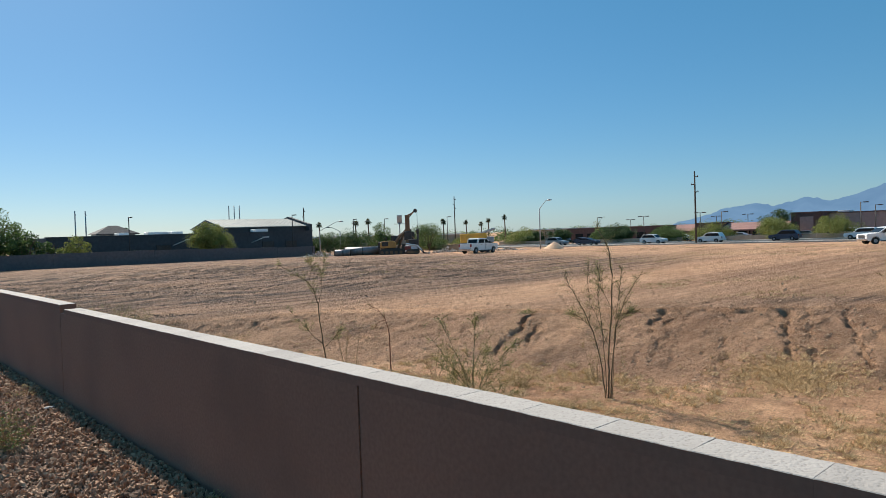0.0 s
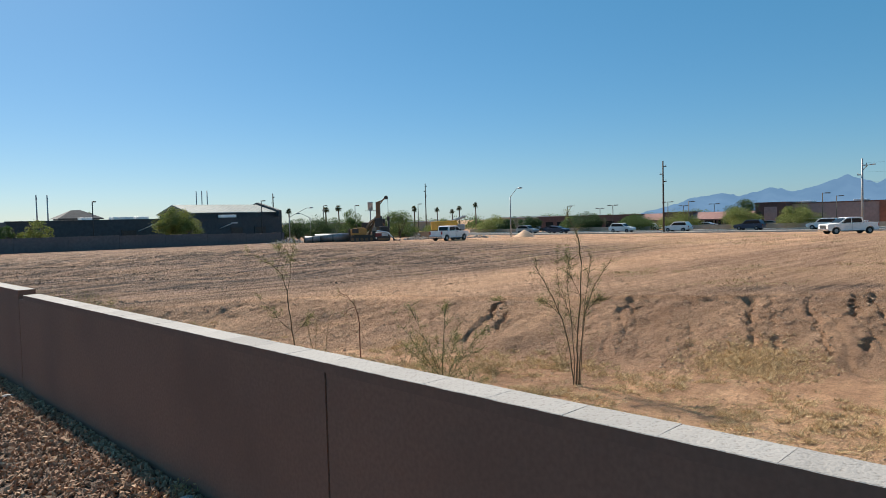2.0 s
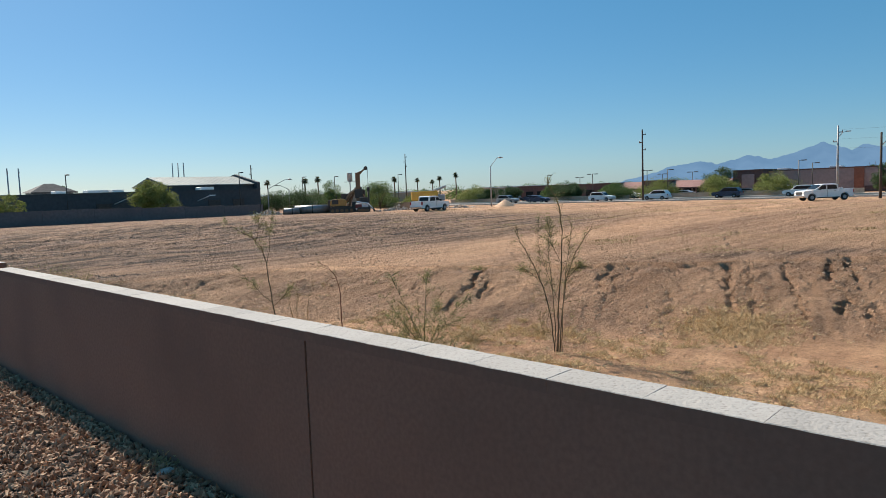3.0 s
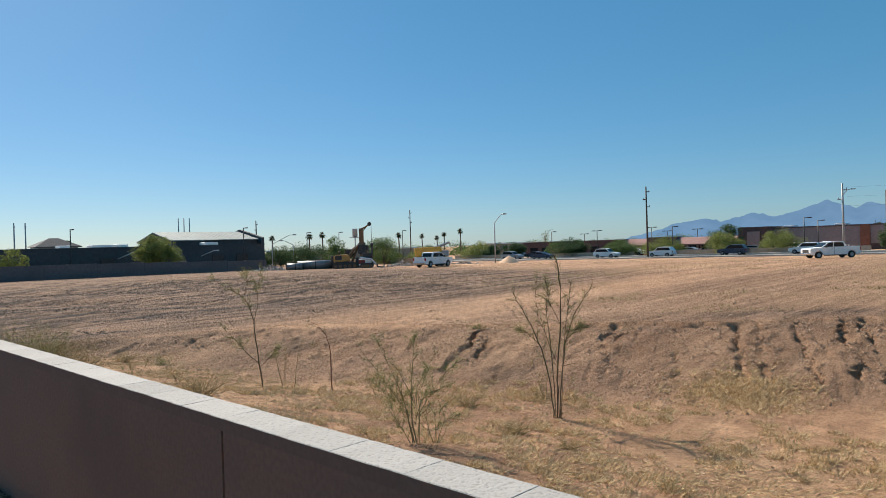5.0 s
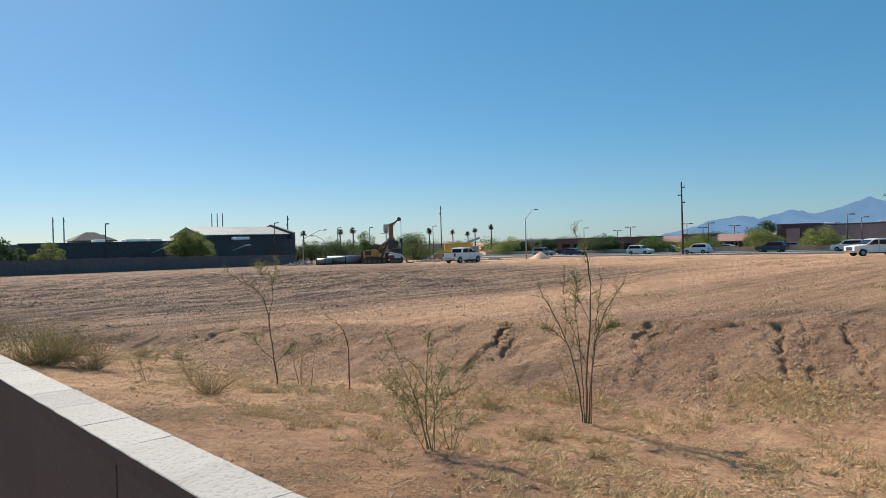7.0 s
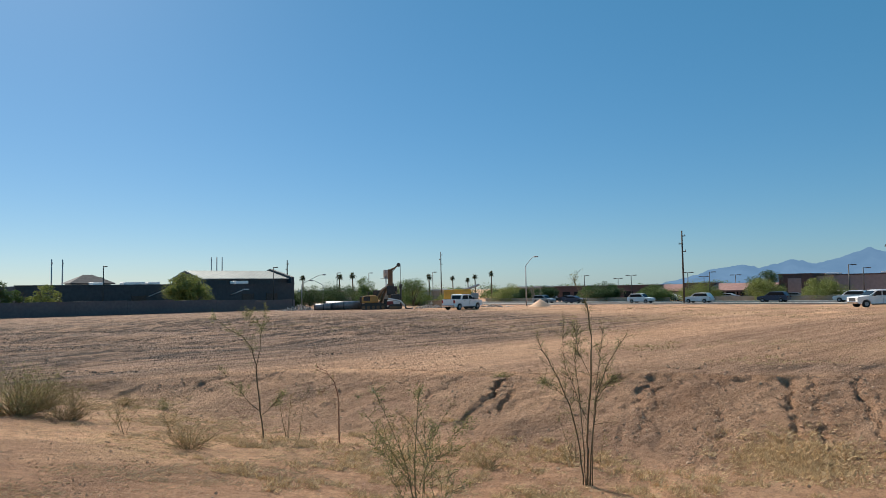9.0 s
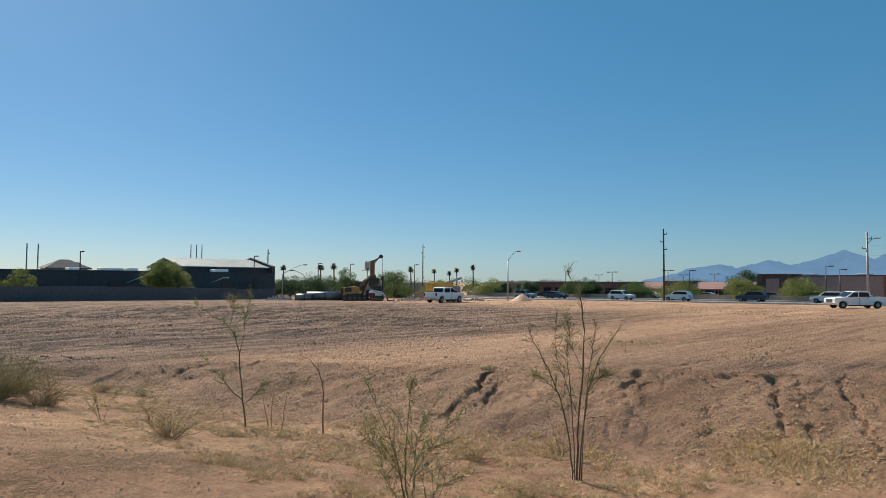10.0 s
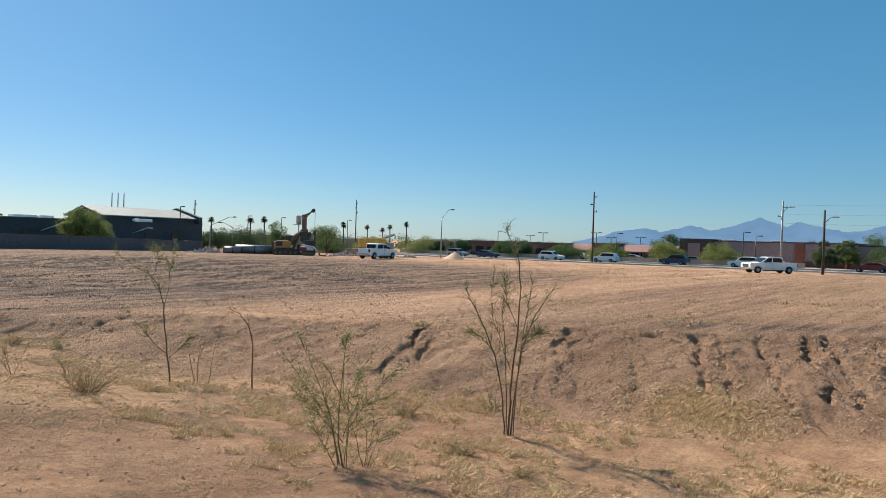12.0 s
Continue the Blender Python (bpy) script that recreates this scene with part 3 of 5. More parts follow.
# ---- buildings ----
def dark_school():
    b = thing("dark_building", pose(-0.5, 104, -0.42), "long slate-grey single-storey building behind the wall", "building")
    part("wall", boxes((21.0, 63.3, 0, 26, 0, 3.75)), SLATE, b)
    part("parapet_cap", boxes((20.9, 63.4, -0.1, 0.35, 3.75, 3.9)), SLATE, b)
    part("roof", boxes((21.1, 63.2, 0.35, 25.9, 3.72, 3.8)), CONCRETE, b)
    for x in (36.0, 45.5, 53.6, 58.0):
        d = part("doorway", boxes((x, x + 1.9, -0.12, -0.02, 0, 2.2)), IRON, b)
        for dx in (-0.1, 1.9):
            part("door_frame", boxes((x + dx, x + dx + 0.1, -0.14, -0.0, 0, 2.3)), BRONZE, d)
    for x in (38.4, 51.5):
        part("awning_arm", rod((x, -0.1, 2.1), (x + 1.6, -1.6, 2.95), 0.05), WHITE_METAL, b)
        part("lamp_head", boxes((x + 1.4, x + 2.3, -1.9, -1.4, 2.88, 3.04)), WHITE_METAL, b)
    # raised hall with a seamed roof
    bm = bmesh.new()
    prism(bm, [(9, 0), (9, 4.75), (15.5, 6.2), (22, 4.75), (22, 0)], 0, 15.9)
    bmesh.ops.transform(bm, matrix=Matrix.Translation((49.0, 5, 0)) @ Matrix.Rotation(radians(90), 4, "Z") @ Matrix.Translation((-9, -15.9, 0)), verts=bm.verts)
    part("hall", bm, SLATE, b)
    roof = part("metal_roof", prism_roof(48.6, 64.9, 4.4, 18.6, 4.75, 6.3), STEEL_ROOF, b, "pale green-grey standing seam metal roof")
    for k in range(21):
        x = 49.0 + 0.78 * k
        part("roof_seam", tube(bmesh.new(), [(x, 4.4, 4.88), (x, 11.5, 6.43)], [0.035, 0.035], 4), STEEL_ROOF, roof)
    bm = bmesh.new()
    prism(bm, [(3.6, 0), (3.6, 5.1), (11.5, 6.8), (19.4, 5.1), (19.4, 0)], 0, 0.6)
    bmesh.ops.transform(bm, matrix=Matrix.Translation((65.5, 0, 0)) @ Matrix.Rotation(radians(90), 4, "Z"), verts=bm.verts)
    part("gable_wall", bm, SLATE, b)
    bm = boxes((53.4, 55.8, 2.2, 4.2, 3.8, 4.4), bevel=0.08)
    part("roof_unit", bm, WHITE_METAL, b)
    for x, w in ((36.5, 3.2), (40.2, 1.8), (32.0, 1.6)):
        part("roof_unit", boxes((x, x + w, 5, 7, 3.8, 4.35), bevel=0.06), WHITE_METAL, b)
    return b


def prism_roof(x0, x1, y0, y1, z0, z1):
    """A gable roof sheet with thickness, ridge along x."""
    bm = bmesh.new()
    ym = (y0 + y1) / 2
    for a, b in (((y0, z0), (ym, z1)), ((ym, z1), (y1, z0))):
        vs = [bm.verts.new((x, y, z + dz)) for dz in (0, 0.12) for x in (x0, x1) for y, z in (a, b)]
        for q in ((0, 1, 3, 2), (4, 6, 7, 5), (0, 4, 5, 1), (2, 3, 7, 6), (0, 2, 6, 4), (1, 5, 7, 3)):
            bm.faces.new([vs[i] for i in q])
    bmesh.ops.recalc_face_normals(bm, faces=bm.faces)
    return bm


def hip_house(x, y, w, d, h, rise, label):
    b = thing("house", pose(x, y, -0.4), label, "house")
    part("wall", boxes((0, w, 0, d, 0, h)), HOUSE, b)
    bm = bmesh.new()
    e = 0.5
    c = [bm.verts.new(p) for p in ((-e, -e, h), (w + e, -e, h), (w + e, d + e, h), (-e, d + e, h))]
    r = [bm.verts.new(p) for p in ((w * 0.38, d / 2, h + rise), (w * 0.62, d / 2, h + rise))]
    for q in ((c[0], c[1], r[1], r[0]), (c[1], c[2], r[1]), (c[2], c[3], r[0], r[1]), (c[3], c[0], r[0]), (c[3], c[2], c[1], c[0])):
        bm.faces.new(q)
    part("roof", bm, SHINGLE, b)
    part("fascia", boxes((-e, w + e, -e - 0.08, -e, h - 0.2, h + 0.02)), BRONZE, b)
    part("window", boxes((w * 0.3, w * 0.3 + 1.5, -0.05, -0.01, 1.2, 2.4)), GLASS, b)
    return b


def shopping_centre():
    b = thing("commercial_building", pose(0.4, -0.9, -1.25), "long mauve and brown stucco commercial building", "building")

    def block(name, x0, x1, y0, y1, h, mat, label=""):
        w = part(name, boxes((x0, x1, y0, y1, 0, h)), mat, b, label)
        part("parapet", boxes((x0 - 0.12, x1, y0 - 0.1, y1 + 0.1, h, h + 0.22)), BROWN, w)
        return w

    block("wing", 135.5, 165, 20.0, 44.4, 4.5, MAUVE)
    block("wing", 135.5, 160, -40.0, 20.0, 4.2, MAUVE)
    block("tower", 132.5, 140, 44.4, 50.0, 4.75, BROWN, "dark brown stucco corner tower")
    part("tower_panel", boxes((132.3, 132.5, 46.0, 48.3, 0.3, 4.1)), MAUVE, b)
    part("rust_panel", boxes((135.2, 135.5, 28.5, 30.0, 0, 4.62)), RUST, b, "rust-red wall panel")
    part("base_band", boxes((135.3, 135.5, 20.0, 28.4, 0, 1.3)), BROWN, b)
    block("wing", 138, 165, 50.0, 104.0, 2.9, MAUVE)
    for y0, y1 in ((50.0, 64.5), (69.5, 76.5)):
        bm = bmesh.new()
        prism(bm, [(134.0, 2.05), (138.2, 3.45), (138.2, 2.05)], y0, y1)
        roof = part("mansard_roof", bm, ROSE_ROOF, b, "rose-brown metal canopy roof")
        n = int((y1 - y0) / 0.6)
        for k in range(n):
            y = y0 + 0.3 + 0.6 * k
            part("roof_seam", tube(bmesh.new(), [(134.0, y, 2.09), (138.1, y, 3.47)], [0.03, 0.03], 4), ROSE_ROOF, roof)
        part("canopy_beam", boxes((134.0, 134.3, y0, y1, 1.75, 2.05)), BROWN, b)
        for k in range(int((y1 - y0) / 4) + 1):
            part("canopy_post", boxes((134.05, 134.3, y0 + 4 * k, y0 + 4 * k + 0.3, 0, 1.75)), BROWN, b)
    block("front", 133.5, 140, 64.5, 69.5, 3.45, BROWN)
    block("front", 133.5, 140, 76.5, 103.0, 3.25, BROWN)
    for k in range(6):
        y = 52 + 2.2 * k
        w = part("shop_window", boxes((137.9, 138.0, y, y + 1.7, 0.3, 1.75)), GLASS, b)
        part("frame", boxes((137.86, 137.9, y - 0.08, y, 0.2, 1.8)), BRONZE, w)
    for k in range(7):
        y = 78 + 3.4 * k
        part("shop_window", boxes((133.4, 133.5, y, y + 2.2, 0.4, 2.1)), GLASS, b)
    for y in (33.0, 42.0):
        part("roof_unit", boxes((139, 141.5, y, y + 2.0, 4.5, 5.05), bevel=0.06), WHITE_METAL, b)
    return b


dark_school()
hip_house(30.0, 114, 5.6, 4, 4.3, 1.35, "grey stucco house with hipped shingle roof")
shopping_centre()


# ---- poles and lamps ----
def utility_pole(x, y, z0, z1, label, arms=3, mat=WOOD_POLE, lamp=False, turn=0.0):
    p = thing("utility_pole", pose(x, y, z0, 0, 0, turn), label, "utility pole", "utility poles")
    h = z1 - z0
    part("pole", rod((0, 0, -0.3), (0, 0, h), 0.17, 0.11, 10), mat, p)
    for k in range(arms):
        z = h - 0.9 - 1.25 * k
        sgn = 1 if k % 2 else -1
        a = part("arm", boxes((-0.06, 0.06, -0.08 if sgn > 0 else -0.6, 0.6 if sgn > 0 else 0.08, z - 0.07, z + 0.07)), mat, p)
        part("insulator", rod((0, 0.52 * sgn, z + 0.07), (0, 0.52 * sgn, z + 0.3), 0.05, 0.04), STEEL, a)
    if lamp:
        part("lamp_arm", tube(bmesh.new(), [(0, 0, h - 1.6), (0, -0.6, h - 0.95), (0, -1.0, h - 0.85)], [0.05, 0.045, 0.04], 6), STEEL, p)
        part("lamp_head", boxes((-0.13, 0.13, -1.55, -0.95, h - 0.92, h - 0.78), bevel=0.04), STEEL, p)
    return p


utility_pole(104.4, 53.0, street_z(53), 10.83, "tall dark wooden utility pole beside the street")
utility_pole(102.0, 23.2, street_z(23), 8.67, "pale steel utility pole with a street lamp", 2, STEEL, True)
utility_pole(92.4, 16.2, street_z(16), 6.87, "dark wooden street light pole", 0, WOOD_POLE, True)
utility_pole(125.9, 134.1, street_z(134), 12.15, "distant wooden utility pole with crossarms")
for x, y in ((73.3, 160.5), (74.2, 159.4), (75.1, 158.4), (36.2, 152.2), (38.2, 152.3)):
    utility_pole(x, y, -0.8, 10.9 if x > 50 else 9.35, "plain distant steel pole above the roofs", 0 if x > 50 else 1, STEEL)
utility_pole(80.4, 136.5, -0.9, 9.22, "distant wooden utility pole with crossarms", 2)


def cable(a, b, sag):
    pts = [Vector(a).lerp(Vector(b), i / 16) - Vector((0, 0, sag * 4 * (i / 16) * (1 - i / 16))) for i in range(17)]
    bm = tube(bmesh.new(), pts, [0.006] * 17, 4)
    tagged(part("overhead_cable", bm, PLASTIC), "thin dark overhead cable between poles", "cable", "overhead cables")


for dz in (0.5, 1.75, 3.0):
    cable((101.9, 22.7, 8.6 - dz), (100.0, -30.0, 9.0 - dz), 0.5)


def parking_lamp(x, y, h, label="bronze parking lot lamp with box heads", double=True):
    z = street_z(y)
    p = thing("parking_lamp", pose(x, y, z), label, "lamp post", "parking lamps")
    part("pole", rod((0, 0, -0.2), (0, 0, h), 0.09, 0.07), BRONZE, p)
    for s in ((1, -1) if double else (-1,)):
        a = part("arm", boxes((-0.03, 0.03, min(0, 0.5 * s), max(0, 0.5 * s), h - 0.1, h - 0.03)), BRONZE, p)
        part("lamp_head", boxes((-0.2, 0.2, min(0.45 * s, 1.15 * s), max(0.45 * s, 1.15 * s), h - 0.14, h + 0.02), bevel=0.03), BRONZE, a)
    return p


for x, y, top, dbl in ((121.5, 73.2, 3.86, True), (121.5, 56.9, 4.21, False), (144.3, 90.9, 3.5, True), (142.7, 61.5, 3.8, True), (146.4, 57.2, 3.95, True),
                       (121.5, 33.9, 4.8, False), (132.4, 34.9, 4.45, False), (121.5, 84.5, 3.96, False), (150.0, 72.0, 3.6, True), (129.0, 65.0, 4.3, True)):
    parking_lamp(x, y, top + 0.45 * smooth((y - 40) / 50) - street_z(y), double=dbl)
for x, y, top in ((31.2, 103.0, 5.45), (58.4, 103.2, 5.6), (101.7, 110.7, 5.2), (85.5, 112.5, 5.0), (80.0, 116.0, 5.1)):
    parking_lamp(x, y, top + 0.65 - street_z(y), double=False)


def street_lamp(x, y, z0, z_knee, head, label):
    p = thing("street_lamp", pose(x, y, z0), label, "street lamp", "street lamps")
    k = z_knee - z0
    hx, hy, hz = head[0] - x, head[1] - y, head[2] - z0
    part("pole", rod((0, 0, -0.2), (0, 0, k), 0.11, 0.08), STEEL, p)
    part("arm", tube(bmesh.new(), [(0, 0, k - 0.05), (hx * 0.15, hy * 0.15, k + (hz - k) * 0.2), (hx * 0.85, hy * 0.85, k + (hz - k) * 0.95), (hx, hy, hz)], [0.07, 0.06, 0.05, 0.045], 6), STEEL, p)
    u = Vector((hx, hy, 0)).normalized()
    part("lamp_head", tube(bmesh.new(), [(hx, hy, hz), (hx + u.x * 0.35, hy + u.y * 0.35, hz + 0.02), (hx + u.x * 0.8, hy + u.y * 0.8, hz)], [0.08, 0.14, 0.06], 8), STEEL, p)


street_lamp(88.0, 72.4, street_z(72), 5.6, (88.9, 71.4, 7.12), "galvanised street lamp with an angled arm")
street_lamp(66.0, 106.7, -1.1, 3.3, (69.2, 105.0, 5.0), "galvanised street lamp with a long curved arm")
street_lamp(74.0, 112.0, -1.1, 3.2, (72.4, 113.0, 4.1), "small galvanised street lamp")

tower = thing("water_tower", pose(164.6, 207.2, -1.0), "small distant tank sign on a slim mast", "tower")
part("mast", rod((0, 0, 0), (0, 0, 7.6), 0.25, 0.2), STEEL, tower)
bm = bmesh.new()
tube(bm, [(0, 0, 7.6), (0, 0, 7.9), (0, 0, 10.6), (0, 0, 10.9)], [0.4, 1.0, 1.0, 1.05], 12)
part("tank", bm, STEEL, tower)
part("platform", boxes((-1.5, 1.5, -1.5, 1.5, 7.4, 7.6)), STEEL, tower)


# ---- trees ----
def leaf_cloud(rnd, centre, radius, count, size, squash=0.8):
    vs, fs = [], []
    for _ in range(count):
        d = Vector((rnd.gauss(0, 1), rnd.gauss(0, 1), rnd.gauss(0, 1))).normalized() * radius * rnd.random() ** 0.45
        p = Vector(centre) + Vector((d.x, d.y, d.z * squash))
        u = Vector((rnd.gauss(0, 1), rnd.gauss(0, 1), rnd.gauss(0, 0.7))).normalized()
        w = u.cross(Vector((rnd.gauss(0, 1), rnd.gauss(0, 1), rnd.gauss(0, 1)))).normalized()
        a, b = size * rnd.uniform(0.6, 1.4), size * rnd.uniform(0.25, 0.5)
        i = len(vs)
        vs += [p - u * a, p + w * b, p + u * a, p - w * b]
        fs.append((i, i + 1, i + 2, i + 3))
    return vs, fs


def tree(name, x, y, z, height, width, leaf, label, seed, low=0.25, clumps=26, leaves=150, size=0.16):
    rnd = random.Random(seed)
    t = thing(name, pose(x, y, z), label, "tree", "street trees")
    bm = bmesh.new()
    fork = height * max(0.12, low)
    tube(bm, [(0, 0, -0.2), (0.05 * width * rnd.uniform(-1, 1), 0.05 * width * rnd.uniform(-1, 1), fork)], [0.035 * height, 0.025 * height], 8)
    tips = []
    for k in range(7):
        a = 2 * math.pi * k / 7 + rnd.uniform(-0.4, 0.4)
        r = width * 0.5 * rnd.uniform(0.35, 0.75)
        tip = (r * math.cos(a), r * math.sin(a), height * rnd.uniform(0.55, 0.9))
        tube(bm, [(0, 0, fork * 0.85), (tip[0] * 0.45, tip[1] * 0.45, fork + (tip[2] - fork) * 0.6), tip], [0.018 * height, 0.011 * height, 0.004 * height], 5)
        tips.append(tip)
    part("trunk", bm, BARK, t)
    vs, fs = [], []
    for k in range(clumps):
        a, q = rnd.uniform(0, 2 * math.pi), rnd.random() ** 0.6
        top = 1 - 0.75 * q * q * rnd.uniform(0.6, 1.1)
        zz = height * (low + (0.92 - low) * rnd.uniform(0.05, 1.0) ** 0.75 * max(0.45, top))
        c = (0.43 * width * q * math.cos(a), 0.43 * width * q * math.sin(a), zz)
        r = rnd.uniform(0.11, 0.2) * width
        v, f = leaf_cloud(rnd, c, r, int(leaves * rnd.uniform(0.6, 1.3)), size)
        n = len(vs)
        vs += v
        fs += [tuple(i + n for i in q4) for q4 in f]
    pieces("crown", vs, fs, leaf, t)
    return t


GREEN, OLIVE, GOLD = "bushy green mesquite tree with dense crown", "dark green bushy street tree", "yellow-green palo verde tree with airy crown"
tree("mesquite_tree", 40.8, 96.5, -0.5, 5.7, 7.0, LEAF_YELLOW, "round yellow-green tree behind the block wall", 1, 0.2, 46, 280, 0.14)
tree("mesquite_tree", 22.4, 96.5, -0.5, 4.0, 4.6, LEAF_YELLOW, "small yellow-green tree behind the block wall", 2, 0.25, 20, 130, 0.15)
tree("mesquite_tree", 19.6, 97.0, -0.5, 3.7, 3.0, LEAF, "small sparse tree behind the block wall", 3, 0.3, 12, 110, 0.15)
tree("mesquite_tree", 13.2, 95.0, -0.5, 7.2, 7.4, LEAF, "large leafy green tree behind the wall", 4, 0.15, 40, 200, 0.18)
tree("mesquite_tree", 8.0, 95.0, -0.5, 9.4, 7.0, LEAF, "tall leafy green tree behind the wall", 5, 0.15, 40, 200, 0.18)
tree("mesquite_tree", 16.3, 94.5, -0.5, 4.9, 4.6, LEAF_DARK, "drooping dark green tree behind the wall", 6, 0.15, 24, 150, 0.16)
tree("mesquite_tree", 34.5, 118.0, -0.5, 6.2, 4.0, LEAF, "round tree top above the roofs", 7, 0.4, 16, 130, 0.16)
for i, (x, y, top, w, leaf, lab) in enumerate((
        (82.5, 95.0, 3.7, 7.4, LEAF, GREEN), (76.5, 110.5, 2.9, 8.6, LEAF_DARK, OLIVE), (71.0, 112.0, 2.6, 7.0, LEAF_DARK, OLIVE), (82.7, 110.0, 4.1, 6.2, LEAF, GREEN),
        (68.0, 115.0, 2.2, 6.0, LEAF, GREEN), (88.0, 100.0, 1.4, 5.0, LEAF_YELLOW, GOLD), (95.0, 98.0, 1.2, 6.0, LEAF_YELLOW, GOLD), (121.5, 95.1, 2.35, 5.1, LEAF_DARK, OLIVE),
        (121.5, 106.8, 1.25, 7.6, LEAF_YELLOW, GOLD), (106.0, 106.0, 1.4, 7.0, LEAF, GREEN), (121.5, 80.5, 2.41, 6.7, LEAF_DARK, OLIVE), (121.5, 78.5, 2.74, 5.9, LEAF_DARK, OLIVE),
        (121.5, 83.4, 1.7, 5.0, LEAF, GREEN), (121.5, 59.2, 2.01, 7.8, LEAF_YELLOW, GOLD), (121.5, 67.3, 1.37, 6.5, LEAF, GREEN), (121.5, 69.2, 1.9, 4.8, LEAF, GREEN), (127.0, 49.2, 4.8, 6.2, LEAF_DARK, OLIVE),
        (121.5, 46.9, 2.92, 6.7, LEAF_YELLOW, GOLD), (122.5, 37.8, 3.4, 7.0, LEAF_YELLOW, GOLD), (137.8, 17.0, 5.0, 8.0, LEAF, GREEN), (131.0, 12.5, 4.6, 8.0, LEAF_DARK, OLIVE),
        (133.0, 20.5, 4.4, 4.0, LEAF, GREEN), (128.0, 22.8, 3.7, 3.6, LEAF_DARK, OLIVE), (101.0, 118.0, 1.6, 6.0, LEAF, GREEN), (125.0, 108.0, 2.0, 8.0, LEAF_YELLOW, GOLD),
        (139.0, 27.0, 4.9, 4.2, LEAF_DARK, OLIVE), (124.0, 68.0, 0.9, 3.5, LEAF, GREEN), (121.5, 101.9, 1.45, 4.1, LEAF_DARK, OLIVE))):
    z = street_z(y)
    tree("street_tree", x, y, z, top + 0.25 + 0.45 * float(smooth((y - 40) / 50)) - z, w * 1.1, leaf, lab, 20 + i, 0.12, 34, 340, 0.11)


def palm(x, y, z, height, seed):
    rnd = random.Random(seed)
    p = thing("palm_tree", pose(x, y, z), "tall fan palm with a bare trunk", "palm", "palm trees")
    part("trunk", tube(bmesh.new(), [(0, 0, -0.2), (0.1, 0, height * 0.5), (0.05, 0.1, height)], [0.24, 0.18, 0.15], 8), BARK, p)
    vs, fs = [], []
    for k in range(46):
        a, e = rnd.uniform(0, 2 * math.pi), rnd.uniform(-0.9, 1.3)
        d = Vector((math.cos(a) * math.cos(e), math.sin(a) * math.cos(e), math.sin(e)))
        s = d.cross(Vector((0, 0, 1))).normalized()
        c, n = Vector((0.05, 0.1, height)), rnd.uniform(0.8, 1.2)
        base = c + d * 0.36 * n
        for f in range(-4, 5):
            tip = base + (d + s * f * 0.26).normalized() * 0.55 * n - Vector((0, 0, 0.12 + 0.02 * f * f))
            i = len(vs)
            vs += [c + d * 0.15, base + s * 0.05 * f - s * 0.045, tip, base + s * 0.05 * f + s * 0.045]
            fs.append((i, i + 1, i + 2, i + 3))
    pieces("crown", vs, fs, PALM_LEAF, p)


for i, (x, y, top) in enumerate(((132.0, 121.3, 5.3), (136.4, 131.6, 4.8), (139.4, 143.7, 4.7), (141.0, 139.0, 4.0), (108.0, 119.0, 4.4), (86.0, 139.0, 4.6), (91.0, 126.0, 4.9), (84.0, 121.0, 4.4))):
    z = street_z(y)
    palm(x, y, z, top + 0.6 - z, 60 + i)


# ---- low woods and roofs far beyond the street ----
rnd = random.Random(77)
vs, fs = [], []
for k in range(150):
    az = radians(rnd.uniform(14, 76))
    d = rnd.uniform(210, 330)
    h = rnd.uniform(1.5, 4.2)
    for j in range(3):
        c = (d * math.cos(az) + rnd.gauss(0, 2.5), d * math.sin(az) + rnd.gauss(0, 2.5), -1.2 + h * rnd.uniform(0.3, 0.75))
        v, f = leaf_cloud(rnd, c, h * 0.75, 110, 0.32)
        m = len(vs)
        vs += v
        fs += [tuple(i + m for i in q) for q in f]
tagged(pieces("distant_woods", vs, fs, LEAF), "low band of distant green desert trees", "trees", kind="stuff")
for x, y, w, h in ((170.0, 128.0, 26.0, 3.4), (150.0, 168.0, 30.0, 3.0), (128.0, 190.0, 22.0, 3.4), (200.0, 150.0, 30.0, 3.2)):
    b = thing("warehouse", pose(x, y, -1.3, 0, 0, -42), "low pale distant warehouse with flat roof", "building", "distant warehouses")
    part("wall", boxes((-w / 2, w / 2, 0, 12, 0, h)), TAN_BLOCK, b)
    part("roof", boxes((-w / 2 - 0.3, w / 2 + 0.3, -0.3, 12.3, h, h + 0.35)), WHITE_METAL, b)
    part("door", boxes((-2, 2, -0.06, -0.01, 0, 2.6)), STEEL, b)


# ---- vehicles ----
def wheel(parent, x, y, r, w, side):
    bm = bmesh.new()
    tube(bm, [(x, y - w / 2, r), (x, y - w / 2 + 0.03, r), (x, y + w / 2 - 0.03, r), (x, y + w / 2, r)], [r * 0.9, r, r, r * 0.9], 20)
    t = part("wheel", bm, BLACK, parent)
    yo = y + side * w / 2
    bm = tube(bmesh.new(), [(x, yo - side * 0.02, r), (x, yo + side * 0.012, r)], [r * 0.56, r * 0.52], 14)
    rim = part("rim", bm, STEEL, t)
    return rim


